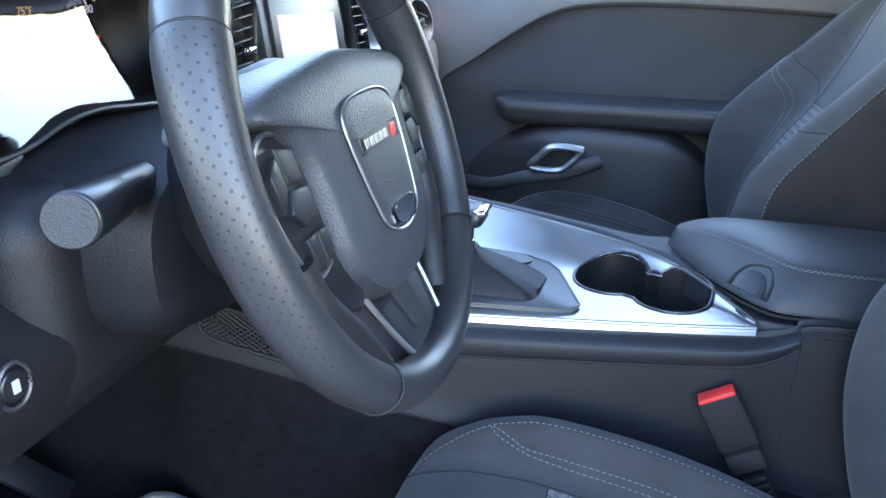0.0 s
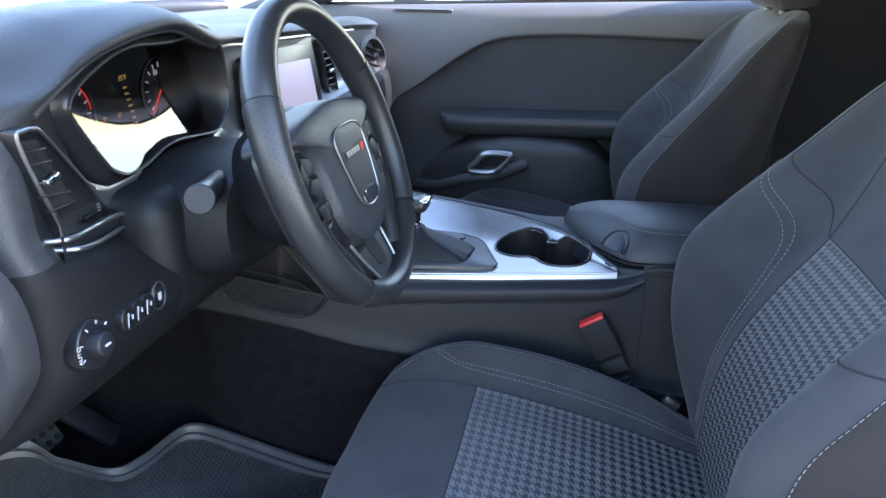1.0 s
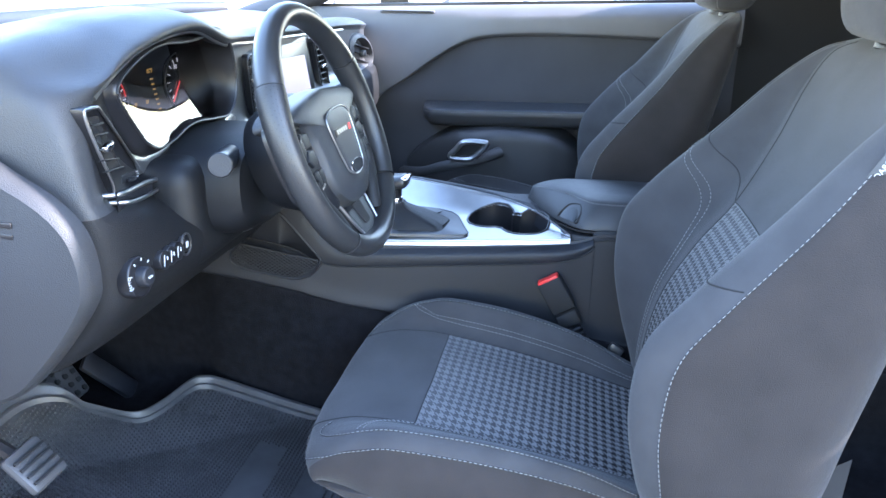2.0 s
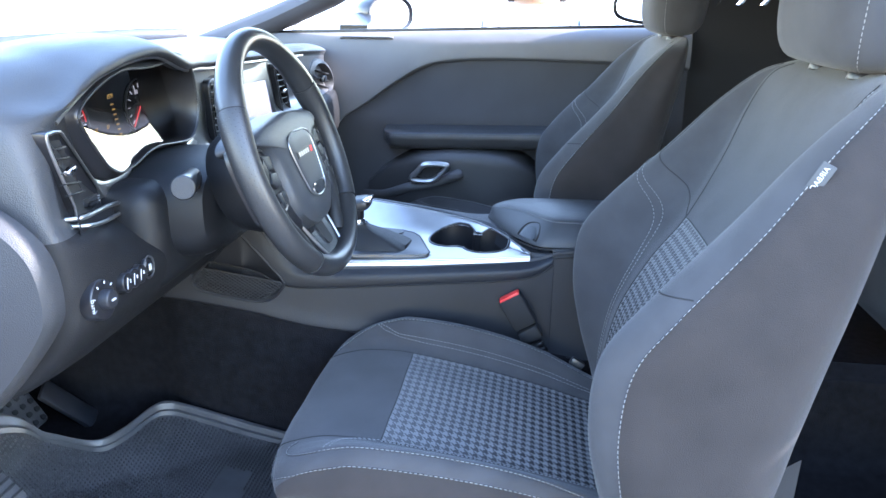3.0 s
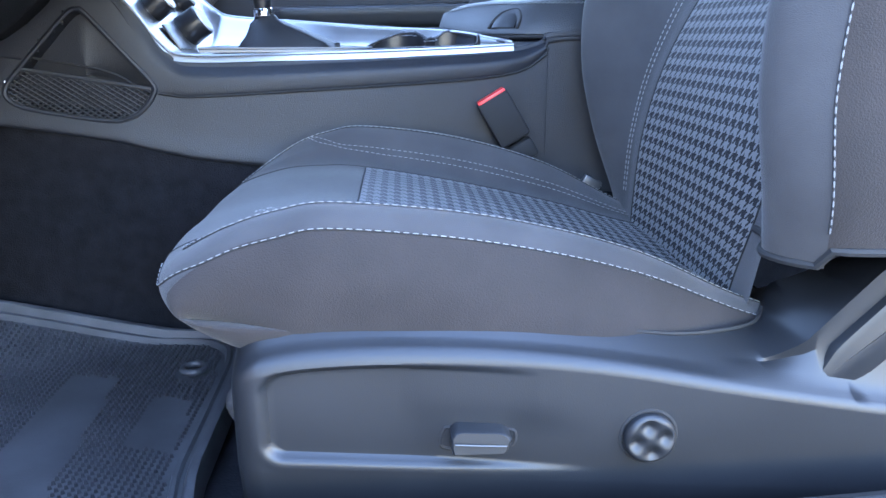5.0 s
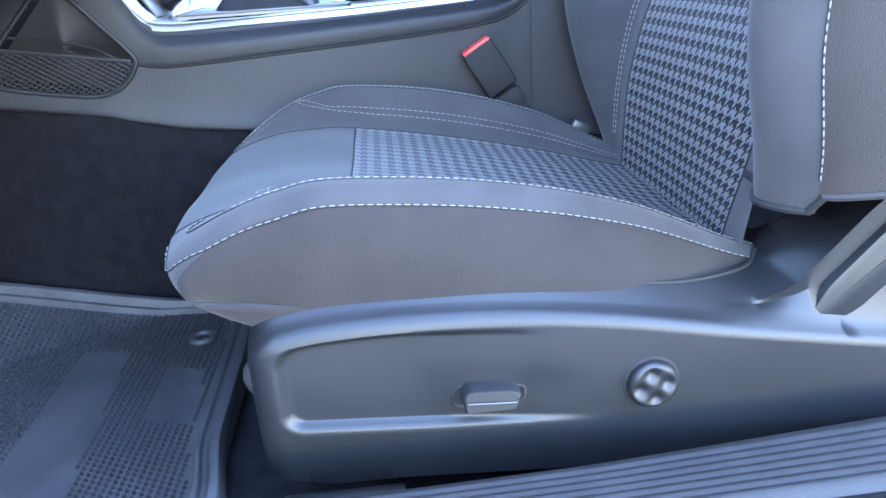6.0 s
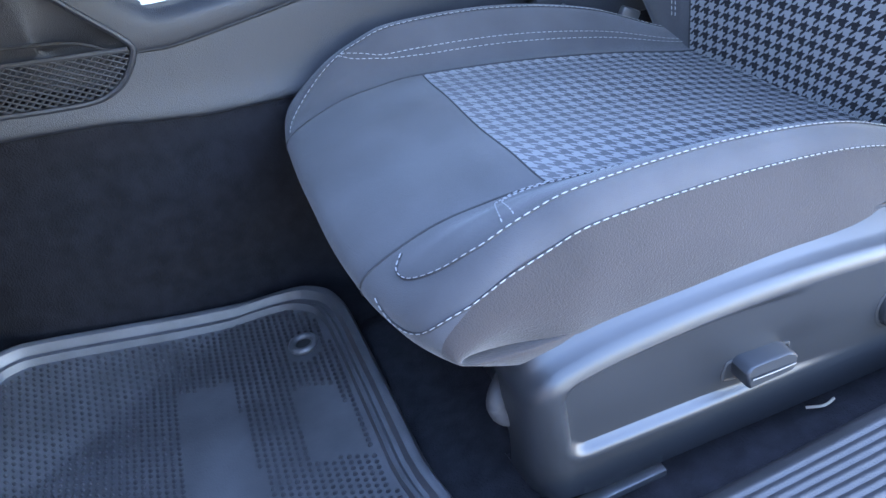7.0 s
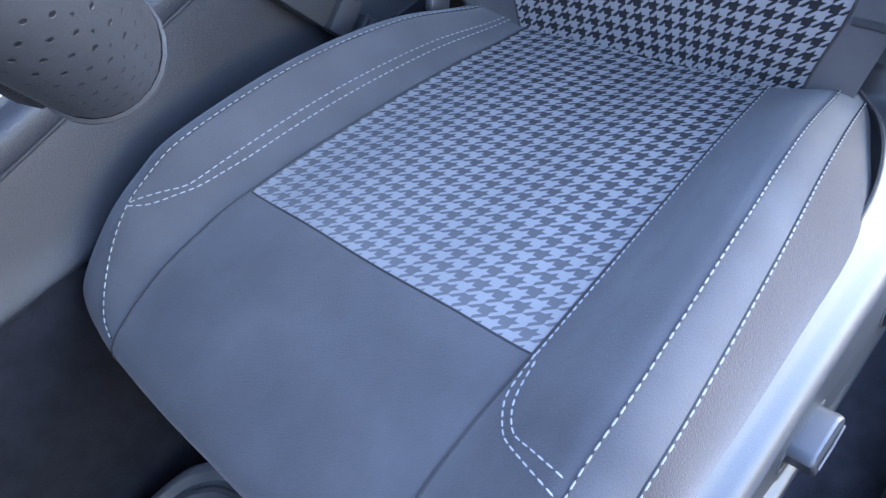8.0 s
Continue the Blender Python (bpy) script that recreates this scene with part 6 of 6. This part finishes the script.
pp = part("pad", box((-0.47, -0.222, 0.512), (0.06, 0.06, 0.014), 0.006, Matrix.Rotation(radians(45), 4, "Y")), RUBBER, pb)
for k in range(4):
    part("rib", box((-0.462 + 0.008 * (k - 1.5), -0.222, 0.518 - 0.008 * (k - 1.5)), (0.004, 0.052, 0.004), 0.001, Matrix.Rotation(radians(45), 4, "Y")), SHIELD, pp)
part("arm", tube([(-0.48, -0.222, 0.51), (-0.56, -0.222, 0.56), (-0.62, -0.222, 0.68)], 0.01, 8), BLACK, pb)

# ---- sill ----
sill = thing("door_sill", "ribbed black door sill trim over the white body", "door sill", kind="structure")
prof = [(-0.262, 0.336), (-0.264, 0.40), (-0.268, 0.416), (-0.274, 0.4215)]
for k in range(7):
    y = -0.2775 - 0.0062 * k
    prof += [(y, 0.4228), (y - 0.0018, 0.4240), (y - 0.0040, 0.4240), (y - 0.0056, 0.4228)]
prof += [(-0.3225, 0.422), (-0.3255, 0.419), (-0.3265, 0.41), (-0.3265, 0.39)]
part("sill_trim", sheet([[(x, y + 0.03 * min(max((x - 0.12) / 0.5, 0.0), 1.0) * max(0.0, (y + 0.33) / 0.06), z + 0.02 * x) for y, z in prof] for x in np.linspace(-0.62, 1.0, 18)]), SILLTRIM, sill, "ribbed sill trim")
part("door_seal", tube([(-0.62, -0.3315, 0.404), (0.3, -0.3315, 0.422), (1.0, -0.3315, 0.436)], 0.0055, 10), BLACK, sill, "black rubber door seal")
part("body_sill", sheet([[(x, y, z + 0.02 * x) for y, z in ((-0.333, 0.37), (-0.336, 0.409), (-0.345, 0.415), (-0.375, 0.41), (-0.40, 0.39), (-0.43, 0.33), (-0.43, 0.2))] for x in np.linspace(-0.8, 1.2, 8)]), BODYPAINT, sill, "white painted body sill")

# ---- body shell, pillars, glass ----
tagged(part("roof", sheet([[(x, y, 1.30 + 0.045 * (1 - ((y - 0.38) / 0.62) ** 2) - 0.05 * max(0, -x) - 0.06 * max(0, x - 0.5) ** 2) for y in np.linspace(-0.22, 0.98, 13)] for x in np.linspace(-0.22, 1.3, 13)]), HEADLINER), "grey cloth headliner under the roof", "roof", kind="structure")
bpy.data.objects["roof"].modifiers.new("thick", "SOLIDIFY").thickness = -0.03
tagged(part("pillar_front", tube([(-0.80, 1.13, 0.955), (-0.56, 1.15, 1.045), (-0.40, 1.14, 1.11), (-0.25, 1.11, 1.185), (0.0, 1.02, 1.28)], 0.05, 12, flat=0.7), PILLAR), "grey trimmed windscreen pillar", "pillar", kind="structure")
tagged(part("pillar_driver", tube([(-0.80, -0.36, 0.955), (-0.56, -0.38, 1.045), (-0.40, -0.37, 1.11), (-0.25, -0.34, 1.185), (0.0, -0.25, 1.28)], 0.04, 12, flat=0.7), PILLAR), "grey trimmed windscreen pillar on the driver's side", "pillar", kind="structure")
tagged(part("roof_rail", tube([(-0.05, 1.0, 1.27), (0.5, 0.99, 1.30), (1.2, 0.97, 1.22)], 0.03, 10), PILLAR), "grey roof rail over the passenger window", "trim", kind="structure")
tagged(part("header", tube([(-0.17, -0.27, 1.245), (-0.23, 0.38, 1.29), (-0.17, 1.03, 1.245)], 0.035, 10), PILLAR), "grey windscreen header", "trim", kind="structure")
glazing = part("windscreen", sheet([[(x, 0.38 + (y - 0.38) * w, z + 0.0 * y) for y in np.linspace(-0.36, 1.12, 9)] for x, z, w in ((-0.9, 0.965, 1.0), (-0.5, 1.14, 0.94), (-0.1, 1.31, 0.84))]), GLASS)
tagged(glazing, "clear windscreen", "window", kind="structure")
glazing.visible_shadow = False
if glazing.data.polygons[0].normal.z > 0:
    glazing.data.flip_normals()
tagged(part("roof_side", box((0.98, 1.08, 1.30), (0.87, 0.24, 0.03), 0.005), HEADLINER), "grey headliner edge over the quarter trim", "roof", kind="structure")
# passenger quarter panel with a louvred quarter window
q = thing("quarter_panel", "black quarter trim with a slanted louvre window", "panel", kind="structure")
part("lower_trim", box((0.98, 1.175, 0.70), (0.87, 0.05, 0.79), 0.0), QUARTER, q)
part("upper_trim", box((0.98, 1.175, 1.285), (0.87, 0.05, 0.22), 0.0), QUARTER, q)
part("rear_trim", box((1.15, 1.175, 1.135), (0.55, 0.05, 0.08), 0.0), QUARTER, q)
for x in (0.60, 0.665, 0.724, 0.783, 0.85):
    w = 0.044 if 0.62 < x < 0.8 else 0.08
    part("louvre", slab([(x - w / 2 - 0.03, 1.09), (x + w / 2 - 0.03, 1.09), (x + w / 2 + 0.045, 1.18), (x - w / 2 + 0.045, 1.18)], "y", 1.148, 0.034, 0.002), QUARTER, q, "black slanted louvre")
tagged(part("firewall", box((-0.97, 0.39, 0.66), (0.06, 1.7, 0.66), 0.01), BLACK), "black bulkhead under the dashboard", "panel", kind="structure")
tagged(part("kick_panel", box((-0.76, -0.262, 0.60), (0.4, 0.03, 0.64), 0.01), SHADED_LINING), "black kick panel beside the footwell", "panel", kind="structure")
tagged(part("rear_wall", box((1.42, 0.39, 0.85), (0.06, 1.6, 1.0), 0.02), CARPET), "dark rear bulkhead behind the seats", "panel", kind="structure")
tagged(part("rear_bench", box((1.15, 0.39, 0.55), (0.5, 1.1, 0.22), 0.06, None, 4), CLOTH), "black rear seat cushion in shade", "seat")
tagged(part("quarter_driver", box((1.05, -0.3, 0.78), (0.55, 0.08, 1.0), 0.03), PLASTIC), "black driver's side quarter trim", "panel", kind="structure")
tagged(part("bonnet", sheet([[(x, y, 0.93 - 0.05 * ((y - 0.38) / 0.8) ** 2 - 0.1 * max(0, -1.6 - x)) for y in np.linspace(-0.45, 1.2, 9)] for x in np.linspace(-2.2, -0.92, 8)]), BODYPAINT), "white bonnet in front of the windscreen", "bonnet", kind="structure")
tagged(part("windscreen_band", tube([(-0.955, -0.30, 0.99), (-0.945, 0.2, 1.0), (-0.925, 0.65, 1.001), (-0.88, 1.0, 1.0), (-0.82, 1.13, 0.995)], 0.009, 8, flat=2.2), BLACK), "black painted band along the foot of the windscreen", "trim", kind="structure")
wiper = thing("wiper", "black wiper arm on the windscreen", "wiper")
part("arm", tube([(-0.94, 0.25, 0.985), (-0.93, 0.6, 0.99), (-0.90, 0.95, 0.995)], 0.009, 8), BLACK, wiper)

# ---- driver's door, swung open beside the seat ----
dd = thing("driver_door", "open black driver's door beside the dashboard", "car door")
dd.matrix_world = Matrix.Translation((-0.84, -0.40, 0)) @ Matrix.Rotation(radians(-68), 4, "Z")
part("door_skin", sheet([[(x, -0.09 - 0.02 * math.sin(math.pi * (z - 0.25) / 0.75), z) for x in np.linspace(0, 1.2, 8)] for z in np.linspace(0.25, 1.0, 9)]), BODYPAINT, dd, "white painted outer skin")
part("door_panel", box((0.6, -0.03, 0.63), (1.2, 0.08, 0.72), 0.03), HAZED_DOORSKIN, dd, "black vinyl inner panel")
part("armrest", box((0.6, 0.035, 0.72), (0.7, 0.08, 0.06), 0.025), DASH, dd)
part("pull", box((0.55, 0.05, 0.60), (0.25, 0.06, 0.04), 0.015), HAZED_DOORSKIN, dd)

straw = thing("straw", "short pale straw lying on the carpet", "straw")
part("stalk", tube(spline([(0.158, -0.196, 0.3425), (0.170, -0.202, 0.344), (0.182, -0.199, 0.3425)], 6), 0.0012, 6), material("dry_straw", (0.45, 0.4, 0.3), 0.7), straw)
